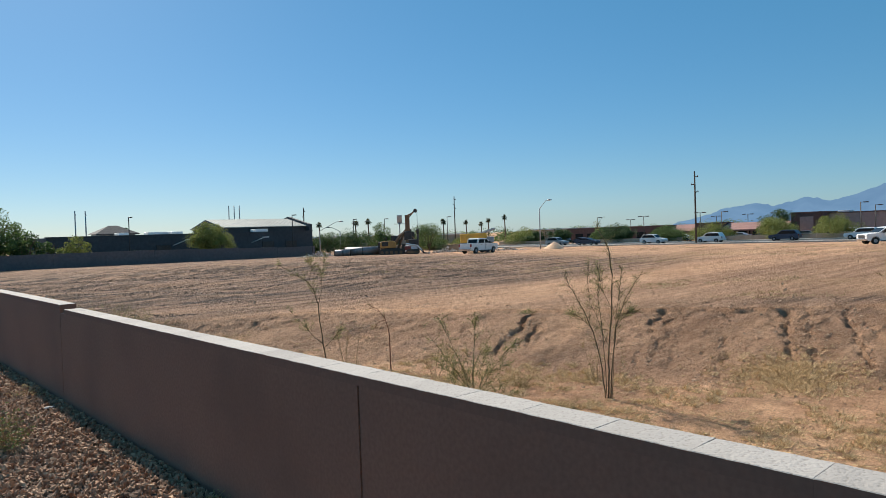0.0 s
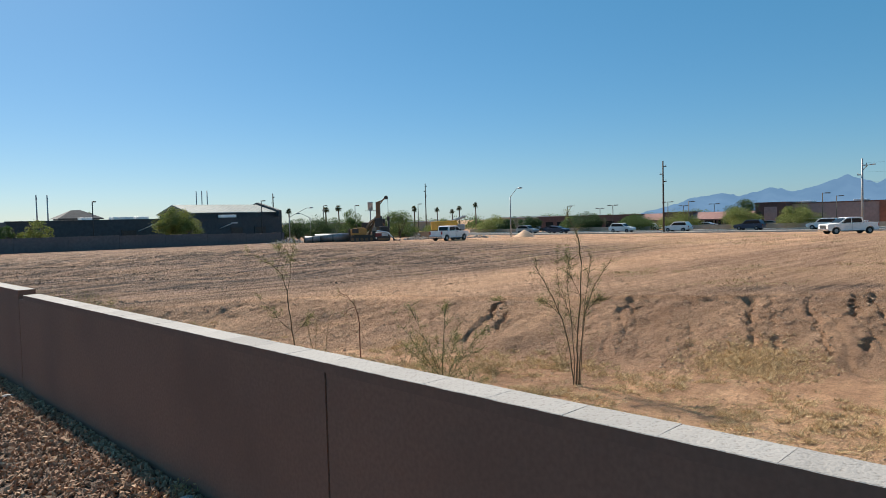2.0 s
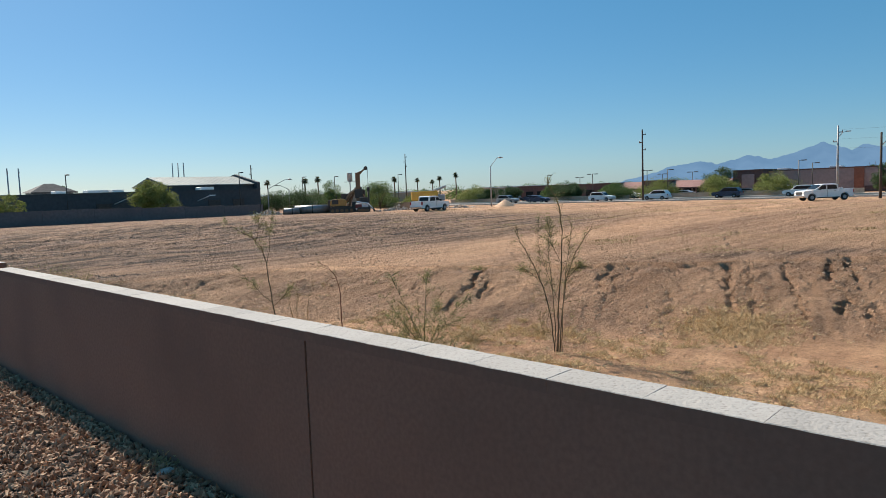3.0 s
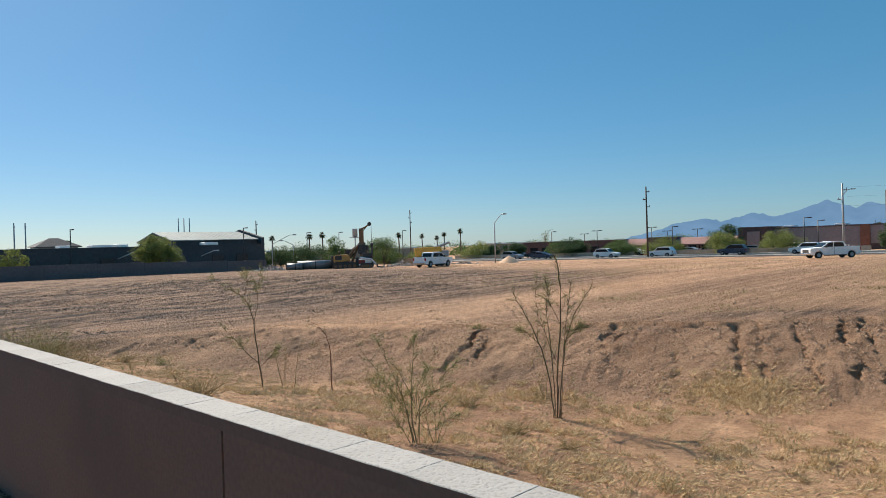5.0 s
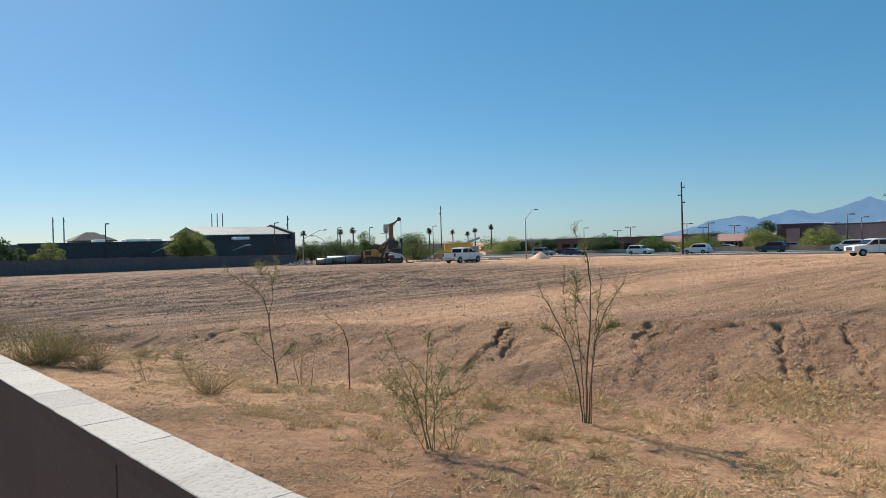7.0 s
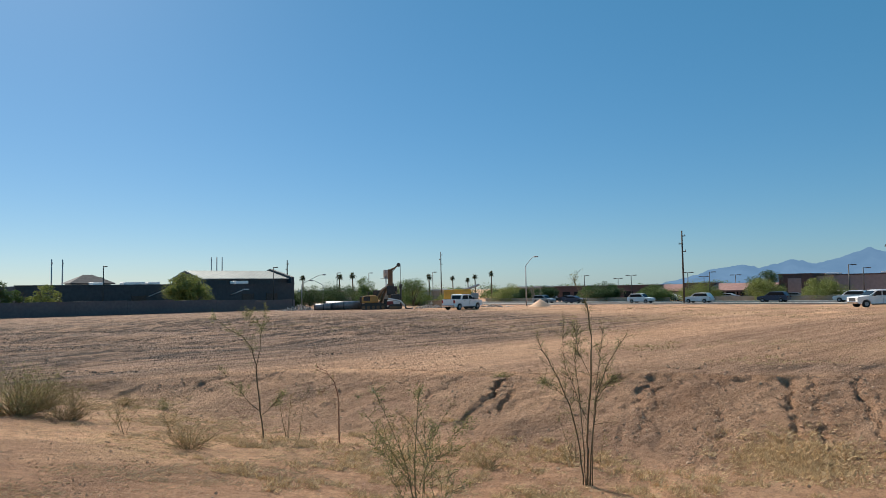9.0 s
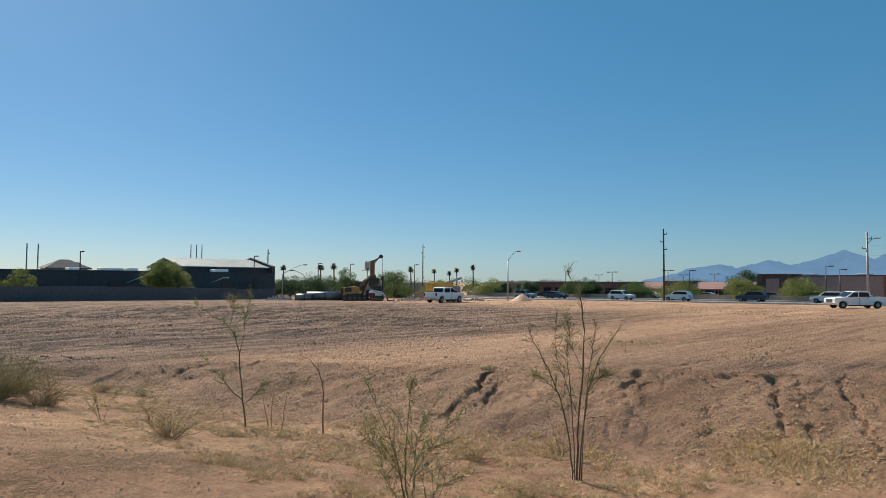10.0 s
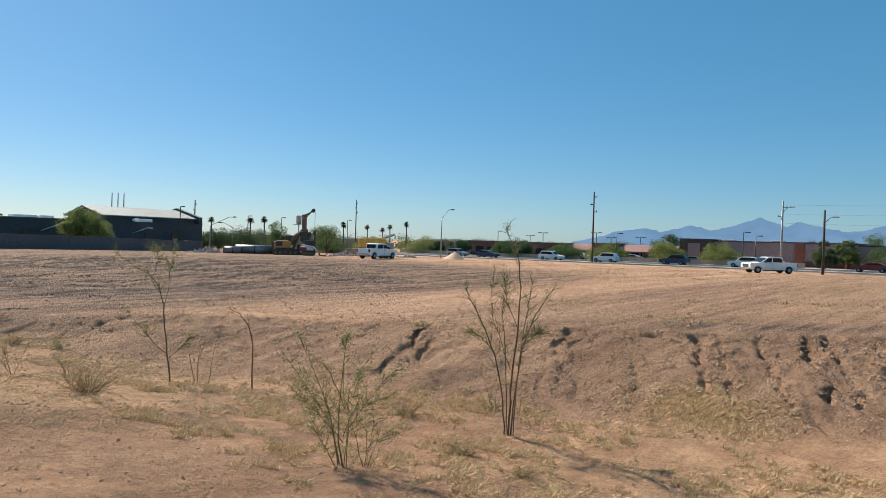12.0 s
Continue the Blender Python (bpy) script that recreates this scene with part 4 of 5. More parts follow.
def pickup(m, label, long_bed=0.0):
    """A crew cab pickup truck, nose towards +x, wheels on z = 0."""
    p = thing("pickup_truck", m, label, "pickup truck", "white pickups")
    w = 0.99
    # lower body with wheel openings
    front, rear = 1.98, -1.80 - long_bed
    tail = -2.85 - long_bed

    def arch(cx, r=0.50):
        return [(cx - r * math.cos(a), 0.40 + r * math.sin(a) * 0.98) for a in [math.pi * k / 8 for k in range(9)]]

    low = [(tail, 0.55), (tail, 0.48)] + [(rear - 0.52, 0.42)] + arch(rear) + [(rear + 0.52, 0.36), (front - 0.52, 0.36)] + arch(front) + [(front + 0.52, 0.42), (2.82, 0.45), (2.95, 0.62), (2.97, 1.05), (2.86, 1.16), (1.55, 1.27), (tail, 1.25)]
    bm = bmesh.new()
    prism(bm, low, -w, w)
    part("body", bm, PAINT, p)
    cab = [(1.62, 1.26), (0.72, 1.86), (0.35, 1.93), (-0.85, 1.93), (-1.12, 1.86), (-1.28, 1.26)]
    bm = bmesh.new()
    prism(bm, cab, -0.86, 0.86, bevel=0.05)
    c = part("cab", bm, PAINT, p)
    for s in (-1, 1):
        for q in ([(1.32, 1.31), (0.70, 1.78), (0.22, 1.80), (0.22, 1.31)], [(0.12, 1.31), (0.12, 1.80), (-0.78, 1.80), (-0.98, 1.74), (-1.1, 1.31)]):
            bm = bmesh.new()
            prism(bm, q, s * 0.862 - 0.006, s * 0.862 + 0.006)
            part("side_window", bm, GLASS, c)
        part("mirror", boxes((1.0, 1.2, s * 1.05 - 0.1, s * 1.05 + 0.1, 1.25, 1.5), bevel=0.03), PLASTIC, c)
        for x in (0.3, -0.85):
            part("door_handle", boxes((x, x + 0.2, s * 0.995 - 0.015, s * 0.995 + 0.015, 1.1, 1.14)), CHROME, c)
        part("door_gap", boxes((0.155, 0.175, s * 0.993 - 0.004, s * 0.993 + 0.004, 0.45, 1.24)), PLASTIC, p)
        part("rocker", boxes((rear + 0.6, front - 0.6, s * 0.97 - 0.04, s * 0.97 + 0.04, 0.30, 0.42)), PLASTIC, p)
        part("headlight", boxes((2.82, 2.965, s * 0.80 - 0.17, s * 0.80 + 0.17, 0.86, 1.08), bevel=0.03), LAMP_CLEAR, p)
        part("tail_light", boxes((tail - 0.015, tail + 0.1, s * 0.9 - 0.1, s * 0.9 + 0.1, 0.85, 1.24), bevel=0.02), LAMP_RED, p)
        wheel(p, front, s * 0.86, 0.40, 0.27, s)
        wheel(p, rear, s * 0.86, 0.40, 0.27, s)
    bm = bmesh.new()
    prism(bm, [(1.58, 1.31), (0.80, 1.83), (0.77, 1.81), (1.55, 1.28)], -0.78, 0.78)
    part("windscreen", bm, GLASS, c)
    bm = bmesh.new()
    prism(bm, [(-1.27, 1.32), (-1.15, 1.78), (-1.17, 1.79), (-1.29, 1.33)], -0.7, 0.7)
    part("rear_window", bm, GLASS, c)
    # Dark sheet on the solid body stands in for the open bed's shaded hollow.
    part("bed_shade_sheet", boxes((tail + 0.08, -1.34, -0.86, 0.86, 1.252, 1.262)), PLASTIC, p)
    for s in (-1, 1):
        part("bed_rail", boxes((tail + 0.02, -1.32, s * 0.93 - 0.05, s * 0.93 + 0.05, 1.25, 1.31)), PAINT, p)
    part("tailgate", boxes((tail - 0.02, tail + 0.03, -0.79, 0.79, 0.68, 1.3), bevel=0.02), PAINT, p)
    part("front_bumper", boxes((2.8, 3.03, -0.95, 0.95, 0.42, 0.66), bevel=0.05), CHROME, p)
    part("grille", boxes((2.93, 2.985, -0.6, 0.6, 0.68, 1.06), bevel=0.02), PLASTIC, p)
    part("rear_bumper", boxes((tail - 0.16, tail + 0.02, -0.93, 0.93, 0.45, 0.66), bevel=0.04), CHROME, p)
    return p


def car(m, paint, label, suv=True):
    p = thing("suv" if suv else "car", m, label, "car", "cars on the street")
    h = 1.72 if suv else 1.45

    def arch(cx, r=0.42):
        return [(cx - r * math.cos(a), 0.33 + r * math.sin(a)) for a in [math.pi * k / 6 for k in range(7)]]

    low = [(-2.3, 0.4)] + arch(-1.4) + arch(1.42) + [(2.25, 0.4), (2.35, 0.7), (2.2, 0.92), (1.2, 1.05), (-2.25, 1.08), (-2.35, 0.75)]
    bm = bmesh.new()
    prism(bm, low, -0.92, 0.92)
    part("body", bm, paint, p)
    top = [(1.15, 1.04), (0.35, h - 0.06), (0.0, h), (-1.7, h - 0.03), (-2.2, 1.06)] if suv else [(1.1, 1.04), (0.3, h - 0.05), (-0.1, h), (-0.9, h - 0.03), (-1.8, 1.06)]
    bm = bmesh.new()
    prism(bm, top, -0.78, 0.78, bevel=0.05)
    c = part("cabin", bm, paint, p)
    for s in (-1, 1):
        e = -1.95 if suv else -1.45
        bm = bmesh.new()
        prism(bm, [(0.85, 1.1), (0.3, h - 0.13), (e + 0.25, h - 0.13), (e, 1.12)], s * 0.782 - 0.006, s * 0.782 + 0.006)
        part("side_window", bm, GLASS, c)
        part("headlight", boxes((2.1, 2.3, s * 0.7 - 0.15, s * 0.7 + 0.15, 0.72, 0.86)), LAMP_CLEAR, p)
        part("tail_light", boxes((-2.36, -2.25, s * 0.75 - 0.1, s * 0.75 + 0.1, 0.78, 1.0)), LAMP_RED, p)
        wheel(p, 1.42, s * 0.82, 0.34, 0.22, s)
        wheel(p, -1.4, s * 0.82, 0.34, 0.22, s)
    bm = bmesh.new()
    prism(bm, [(1.1, 1.09), (0.42, h - 0.1), (0.39, h - 0.12), (1.07, 1.07)], -0.7, 0.7)
    part("windscreen", bm, GLASS, c)
    return p


def gz(x, y):
    return ground_z(x, y) if x > 0.1 else 0.0


pickup(pose(86.5, 20.7, gz(86.5, 20.7), 0, 0, 137), "white crew cab pickup parked on the dirt field", 0.1)
pickup(pose(60.6, 59.8, gz(60.6, 59.8), 0, 0, 8.5), "white crew cab pickup parked beside yellow machinery", 0.0)
for x, y, paint, lab, suv in ((110.0, 64.2, PAINT, "white car on the street", True), (110.5, 53.6, PAINT, "white car on the street", True), (113.5, 42.5, BLUE, "dark blue car on the street", True),
                              (112.5, 31.0, PAINT, "white car on the street", True), (112.5, 14.0, RED, "maroon car on the street", False), (109.0, 78.0, BLUE, "dark car on the street", False),
                              (109.5, 86.0, SILVER, "silver car on the street", True)):
    car(pose(x, y, street_z(y) + 0.062, 0, 0, 90 if y < 60 else -90), paint, lab, suv)
for i, (x, y) in enumerate(((126.5, 38.0), (126.5, 44.5), (126.5, 51.0), (126.0, 56.0), (126.0, 62.5), (126.0, 67.5), (126.0, 74.0), (124.0, 91.0), (124.0, 96.5), (126.5, 31.0))):
    car(pose(x, y, street_z(y), 0, 0, 90 + 3 * (i % 3)), (PAINT, SILVER, BLUE, SILVER, PAINT)[i % 5], ("white", "silver", "dark blue", "silver", "white")[i % 5] + " parked car behind the low wall", i % 2 == 0)


# ---- machinery on the field ----
def crawler(parent, x0, x1, y, width, h):
    bm = bmesh.new()
    n = 8
    r = h / 2
    out = [(x0 + r - r * math.sin(math.pi * k / n), r + r * math.cos(math.pi * k / n)) for k in range(n + 1)] + [(x1 - r + r * math.sin(math.pi * k / n), r - r * math.cos(math.pi * k / n)) for k in range(n + 1)]
    prism(bm, out, y - width / 2, y + width / 2)
    t = part("track", bm, IRON, parent)
    for k in range(5):
        xx = x0 + r + (x1 - x0 - 2 * r) * k / 4
        part("roller", rod((xx, y - width / 2 - 0.03, r * 0.8), (xx, y + width / 2 + 0.03, r * 0.8), r * 0.55, None, 12), ORANGE_BROWN, t)


rig = thing("drill_rig", pose(58.2, 75.4, gz(58.2, 75.4), 0, 0, -39.5), "yellow tracked drill rig with a tall dark mast", "drill rig")
crawler(rig, -1.5, 2.0, -1.1, 0.55, 0.85)
crawler(rig, -1.5, 2.0, 1.1, 0.55, 0.85)
part("undercarriage", boxes((-0.9, 1.4, -0.9, 0.9, 0.4, 0.95)), IRON, rig)
bm = bmesh.new()
prism(bm, [(-1.35, 0.98), (-1.35, 1.75), (-0.9, 1.95), (0.5, 2.0), (0.9, 1.75), (0.9, 0.98)], -1.15, 1.15, bevel=0.06)
house = part("upper_body", bm, WORN_YELLOW, rig)
part("engine_grille", boxes((-1.1, -0.2, -1.18, -1.14, 1.25, 1.85)), IRON, house)
part("counterweight", boxes((-1.65, -1.3, -1.1, 1.1, 1.0, 1.85), bevel=0.08), IRON, house)
part("exhaust", rod((-0.5, 0.5, 1.9), (-0.5, 0.5, 2.5), 0.07), IRON, house)
part("cabin", boxes((0.2, 1.3, 0.2, 1.15, 1.9, 2.7), bevel=0.06), IRON, house)
part("boom", tube(bmesh.new(), [(0.7, -0.2, 1.5), (1.5, -0.2, 2.7), (2.5, -0.2, 3.4)], [0.24, 0.22, 0.16], 4), ORANGE_BROWN, rig)
part("cylinder", rod((1.1, 0.3, 1.5), (2.2, 0.3, 3.5), 0.1), CHROME, rig)
mast = part("mast", boxes((2.3, 2.95, -0.34, 0.34, 0.25, 5.6)), ORANGE_BROWN, rig, "tall rust-brown drill mast")
for k in range(9):
    part("mast_brace", boxes((2.3, 2.9, -0.31, -0.29, 0.6 + 0.6 * k, 0.68 + 0.6 * k)), IRON, mast)
part("mast_guide", boxes((2.9, 3.15, -0.2, 0.2, 0.3, 3.6)), IRON, mast)
part("mast_foot", boxes((1.7, 3.4, -0.5, 0.5, 0.05, 1.5), bevel=0.1), IRON, rig)
part("rotary_head", boxes((2.9, 3.6, -0.4, 0.4, 1.6, 3.2), bevel=0.12), IRON, rig)
part("jib", tube(bmesh.new(), [(2.6, 0, 5.5), (3.2, 0, 5.75), (3.75, 0, 6.2)], [0.16, 0.14, 0.12], 6), ORANGE_BROWN, mast)
part("jib_strut", rod((2.75, 0, 5.1), (3.55, 0, 6.0), 0.06), IRON, mast)
part("sheave", rod((3.8, -0.12, 6.2), (3.8, 0.12, 6.2), 0.28, None, 14), IRON, mast)
part("hoist_rope", rod((4.05, 0, 6.15), (4.05, 0, 3.4), 0.03, None, 5), IRON, mast)
part("hook_block", boxes((3.85, 4.25, -0.15, 0.15, 2.9, 3.5), bevel=0.05), IRON, mast)
for k, (xa, xb) in enumerate(((1.2, 2.4), (3.9, 2.8))):
    part("backstay", tube(bmesh.new(), [(xa, 0.5 - k, 0.9), ((xa + xb) / 2, 0.3 - 0.6 * k, 2.4), (xb, 0, 3.6)], [0.2, 0.17, 0.13], 5), ORANGE_BROWN, mast)
part("drive_motor", boxes((2.1, 3.2, -0.55, 0.55, 2.0, 3.3), bevel=0.12), IRON, mast)
part("kelly_bar", rod((4.05, 0, 0.2), (4.05, 0, 2.9), 0.14), IRON, mast)

skid = thing("skid_steer", pose(59.4, 71.6, gz(59.4, 71.6), 0, 0, -39.5), "white and red compact track loader", "loader")
crawler(skid, -1.0, 0.9, -0.75, 0.4, 0.7)
crawler(skid, -1.0, 0.9, 0.75, 0.4, 0.7)
part("body", boxes((-1.15, 0.6, -0.55, 0.55, 0.35, 1.25), bevel=0.06), WHITE_METAL, skid)
part("red_panel", boxes((-1.17, -0.3, -0.58, -0.56, 0.55, 1.1)), RED, skid)
part("cab", boxes((-0.6, 0.6, -0.5, 0.5, 1.25, 2.05), bevel=0.06), PLASTIC, skid)
for s in (-1, 1):
    part("lift_arm", tube(bmesh.new(), [(-1.0, s * 0.7, 1.45), (0.6, s * 0.7, 1.15), (1.3, s * 0.7, 0.35)], [0.13, 0.12, 0.1], 4), WHITE_METAL, skid)
bm = bmesh.new()
prism(bm, [(1.3, 0.05), (2.2, 0.02), (2.25, 0.08), (1.5, 0.16), (1.35, 0.65), (1.27, 0.65)], -0.9, 0.9)
part("bucket", bm, IRON, skid)


def casing(x, y, length, r, label):
    p = thing("steel_casing", pose(x, y, gz(x, y), 0, 0, -39.5), label, "pipe", "steel casings")
    bm = bmesh.new()
    n = 28
    rings = []
    for xx, rr in ((0, r), (length, r), (length, r - 0.05), (0, r - 0.05)):
        rings.append([bm.verts.new((xx, rr * math.cos(2 * math.pi * k / n), r + rr * math.sin(2 * math.pi * k / n))) for k in range(n)])
    for a, b in zip(rings, rings[1:] + rings[:1]):
        for k in range(n):
            bm.faces.new((a[k], a[(k + 1) % n], b[(k + 1) % n], b[k])).smooth = True
    part("shell", bm, CASING, p)
    for xx in (0.0, length * 0.5, length - 0.12):
        bm = bmesh.new()
        tube(bm, [(xx, 0, r), (xx + 0.12, 0, r)], [r + 0.025, r + 0.025], 24, caps=False)
        part("band", bm, IRON, p)
    return p


casing(53.9, 80.6, 5.2, 0.60, "long grey steel casing pipe lying on dirt")
casing(52.4, 81.0, 2.4, 0.46, "short grey steel casing pipe lying on dirt")

tank = thing("yellow_hopper_truck", pose(64.6, 64.6, gz(64.6, 64.6), 0, 0, -42), "yellow hopper machine on wheels", "machine")
bm = bmesh.new()
prism(bm, [(-1.9, 1.35), (-1.95, 2.55), (1.6, 2.65), (1.75, 2.2), (1.5, 1.35)], -1.0, 1.0, bevel=0.08)
part("hopper", bm, YELLOW, tank)
part("chassis", boxes((-2.0, 2.4, -0.5, 0.5, 0.7, 1.35)), IRON, tank)
for x in (-1.4, 1.7):
    for s in (-1, 1):
        wheel(tank, x, s * 0.85, 0.48, 0.3, s)
part("conveyor", tube(bmesh.new(), [(0.6, 0, 2.4), (2.9, 0, 3.2)], [0.18, 0.15], 4), STEEL, tank)
part("engine_cover", boxes((1.7, 2.7, -0.8, 0.8, 1.3, 2.1), bevel=0.08), STEEL, tank)

plate = thing("equipment_trailer", pose(67.8, 66.0, gz(67.8, 66.0), 0, 0, -30), "white equipment trailer beside yellow machine", "trailer")
part("deck", boxes((-1.6, 1.6, -0.9, 0.9, 0.45, 0.62)), WHITE_METAL, plate)
part("box", boxes((-1.0, 0.9, -0.6, 0.6, 0.62, 1.2), bevel=0.05), WHITE_METAL, plate)
for s in (-1, 1):
    wheel(plate, 0.0, s * 0.95, 0.34, 0.2, s)


def octa(rnd, centres, sizes, stretch):
    """Many rough small stones as one array of points and faces."""
    n = len(centres)
    base = np.array([(1, 0, 0), (0, 1, 0), (-1, 0, 0), (0, -1, 0), (0, 0, 1), (0, 0, -1)], float)
    q = rnd.normal(size=(n, 4))
    q /= np.linalg.norm(q, axis=1)[:, None]
    w, x, y, z = q.T
    rot = np.stack([1 - 2 * (y * y + z * z), 2 * (x * y - z * w), 2 * (x * z + y * w), 2 * (x * y + z * w), 1 - 2 * (x * x + z * z), 2 * (y * z - x * w),
                    2 * (x * z - y * w), 2 * (y * z + x * w), 1 - 2 * (x * x + y * y)], 1).reshape(n, 3, 3)
    v = base[None] * (np.array(stretch) * rnd.uniform(0.7, 1.3, (n, 6, 1))) * sizes[:, None, None]
    v = np.einsum("nij,nkj->nki", rot, v) + centres[:, None]
    f = np.array([(0, 1, 4), (1, 2, 4), (2, 3, 4), (3, 0, 4), (1, 0, 5), (2, 1, 5), (3, 2, 5), (0, 3, 5)])
    faces = (f[None] + 6 * np.arange(n)[:, None, None]).reshape(-1, 3)
    return v.reshape(-1, 3), faces


def stones(name, xyz, sizes, mat, label, cat, seed, stretch=(1, 0.8, 0.6)):
    v, f = octa(np.random.default_rng(seed), xyz, sizes, stretch)
    return tagged(pieces(name, v.tolist(), f.tolist(), mat), label, cat, kind="stuff")


def debris(x, y, n, sx, sy, h, seed, name="rubble_heap", label="heap of broken concrete and scrap on dirt", mat=None):
    r = np.random.default_rng(seed)
    px, py = x + r.normal(0, sx, n), y + r.normal(0, sy, n)
    pz = ground_parts(px, py)[0] + h * r.random(n) * np.exp(-((px - x) / sx) ** 2 - ((py - y) / sy) ** 2)
    ob = stones(name, np.stack([px, py, pz], 1), r.uniform(0.08, 0.28, n), mat or RUBBLE, label, "rubble", seed)
    return ob


debris(51.6, 83.6, 160, 1.6, 1.0, 0.8, 1)
debris(65.8, 71.6, 150, 1.6, 1.0, 0.7, 2)
debris(69.5, 70.5, 90, 2.2, 0.8, 0.4, 3)
debris(76.0, 69.0, 70, 2.0, 0.8, 0.5, 4)

bm = bmesh.new()
rings = []
for k in range(7):
    f = k / 6
    rr = 1.9 * (1 - f) ** 0.9 + 0.05
    rings.append([bm.verts.new((rr * math.cos(a) * (1 + 0.12 * math.sin(3 * a + k)), rr * math.sin(a), 1.25 * f - 0.1)) for a in (2 * math.pi * j / 18 for j in range(18))])
for a, b in zip(rings, rings[1:]):
    for j in range(18):
        bm.faces.new((a[j], a[(j + 1) % 18], b[(j + 1) % 18], b[j])).smooth = True
bm.faces.new(rings[-1])
mound = part("dirt_mound", bm, material("mound_soil", SAND, SAND_PALE, 0.95, 6, 1.0, 0.8, depth=0.05))
mound.location = (84.0, 66.2, gz(84.0, 66.2))
tagged(mound, "small pile of pale excavated dirt", "dirt pile")


# ---- saplings and shrubs in the basin ----
def stem_path(rnd, p, d, length, wander=0.12, steps=6, lift=0.04):
    pts, q = [Vector(p)], Vector(d).normalized()
    for _ in range(steps):
        q = (q + Vector((rnd.gauss(0, wander), rnd.gauss(0, wander), rnd.gauss(0, wander * 0.6) + lift))).normalized()
        pts.append(pts[-1] + q * (length / steps))
    return pts


def spray(rnd, vs, fs, p, d, length, n, size):
    """Feathery leaflets along a twig."""
    d = Vector(d).normalized()
    for k in range(n):
        c = Vector(p) + d * length * rnd.random() + Vector((rnd.gauss(0, 0.03), rnd.gauss(0, 0.03), rnd.gauss(0, 0.03)))
        u = (d * 0.5 + Vector((rnd.gauss(0, 1), rnd.gauss(0, 1), rnd.gauss(0, 0.8)))).normalized()
        w = u.cross(Vector((rnd.gauss(0, 1), rnd.gauss(0, 1), rnd.gauss(0, 1)))).normalized()
        a, b = size * rnd.uniform(0.6, 1.4), size * rnd.uniform(0.12, 0.22)
        i = len(vs)
        vs += [c - u * a * 0.2, c + u * a * 0.4 + w * b, c + u * a, c + u * a * 0.4 - w * b]
        fs.append((i, i + 1, i + 2, i + 3))


def sapling(name, x, y, stems, label, seed, stem_mat, leaf_mat, radius=0.022, twigs=7, leaves=14, size=0.05, leafy=(0.35, 1.0), cat="sapling", tuft=0):
    """stems: lists of (across, height) bends; across runs along the field's near edge line of sight."""
    rnd = random.Random(seed)
    z = gz(x, y)
    t = thing(name, pose(x, y, z), label, cat, "saplings")
    vs, fs = [], []
    tw = bmesh.new()
    for j, bends in enumerate(stems):
        depth = rnd.uniform(-0.5, 0.5)
        pts = []
        for a, h in bends:
            k = depth * (h / max(0.3, bends[-1][1])) * 0.5
            pts.append(Vector((0.68 * a + 0.73 * k, -0.73 * a + 0.68 * k, h)))
        if pts[0].z < 0.02:
            pts[0].z = -0.08
        fine = []
        for a, b in zip(pts, pts[1:]):
            for k in range(3):
                fine.append(a.lerp(b, k / 3) + Vector((rnd.gauss(0, 0.008), rnd.gauss(0, 0.008), 0)))
        fine.append(pts[-1])
        n = len(fine)
        r0 = radius * (1.0 if j == 0 else 0.75 if j < 3 else 0.5) * (1 - 0.4 * min(1, bends[0][1]))
        part("stem", tube(bmesh.new(), fine, [r0 * (1 - 0.8 * i / (n - 1)) for i in range(n)], 6), stem_mat, t)
        for k in range(twigs):
            f = rnd.uniform(*leafy)
            i = min(n - 2, int(f * (n - 1)))
            p = fine[i].lerp(fine[i + 1], rnd.random())
            d = (fine[i + 1] - fine[i]).normalized() * 0.8 + Vector((rnd.gauss(0, 0.8), rnd.gauss(0, 0.8), rnd.gauss(0.15, 0.4)))
            ln = rnd.uniform(0.12, 0.42) * (1.15 - 0.5 * f)
            path = stem_path(rnd, p, d, ln, 0.25, 4)
            tube(tw, path, [0.0055, 0.005, 0.004, 0.003, 0.002], 3, False)
            for a, b in zip(path[1:], path[2:]):
                spray(rnd, vs, fs, a, b - a, (b - a).length, leaves // 3 + 1, size)
        if tuft and (j == 0 or name != "sapling_tree" or j > 4):
            spray(rnd, vs, fs, fine[-1] - Vector((0, 0, 0.15)), Vector((0, 0, 1)), 0.3, tuft, size * 1.6)
    part("twig_spray", tw, stem_mat, t)["kind"] = "stuff"
    lv = pieces("foliage", vs, fs, leaf_mat, t)
    lv["kind"] = "stuff"
    return t


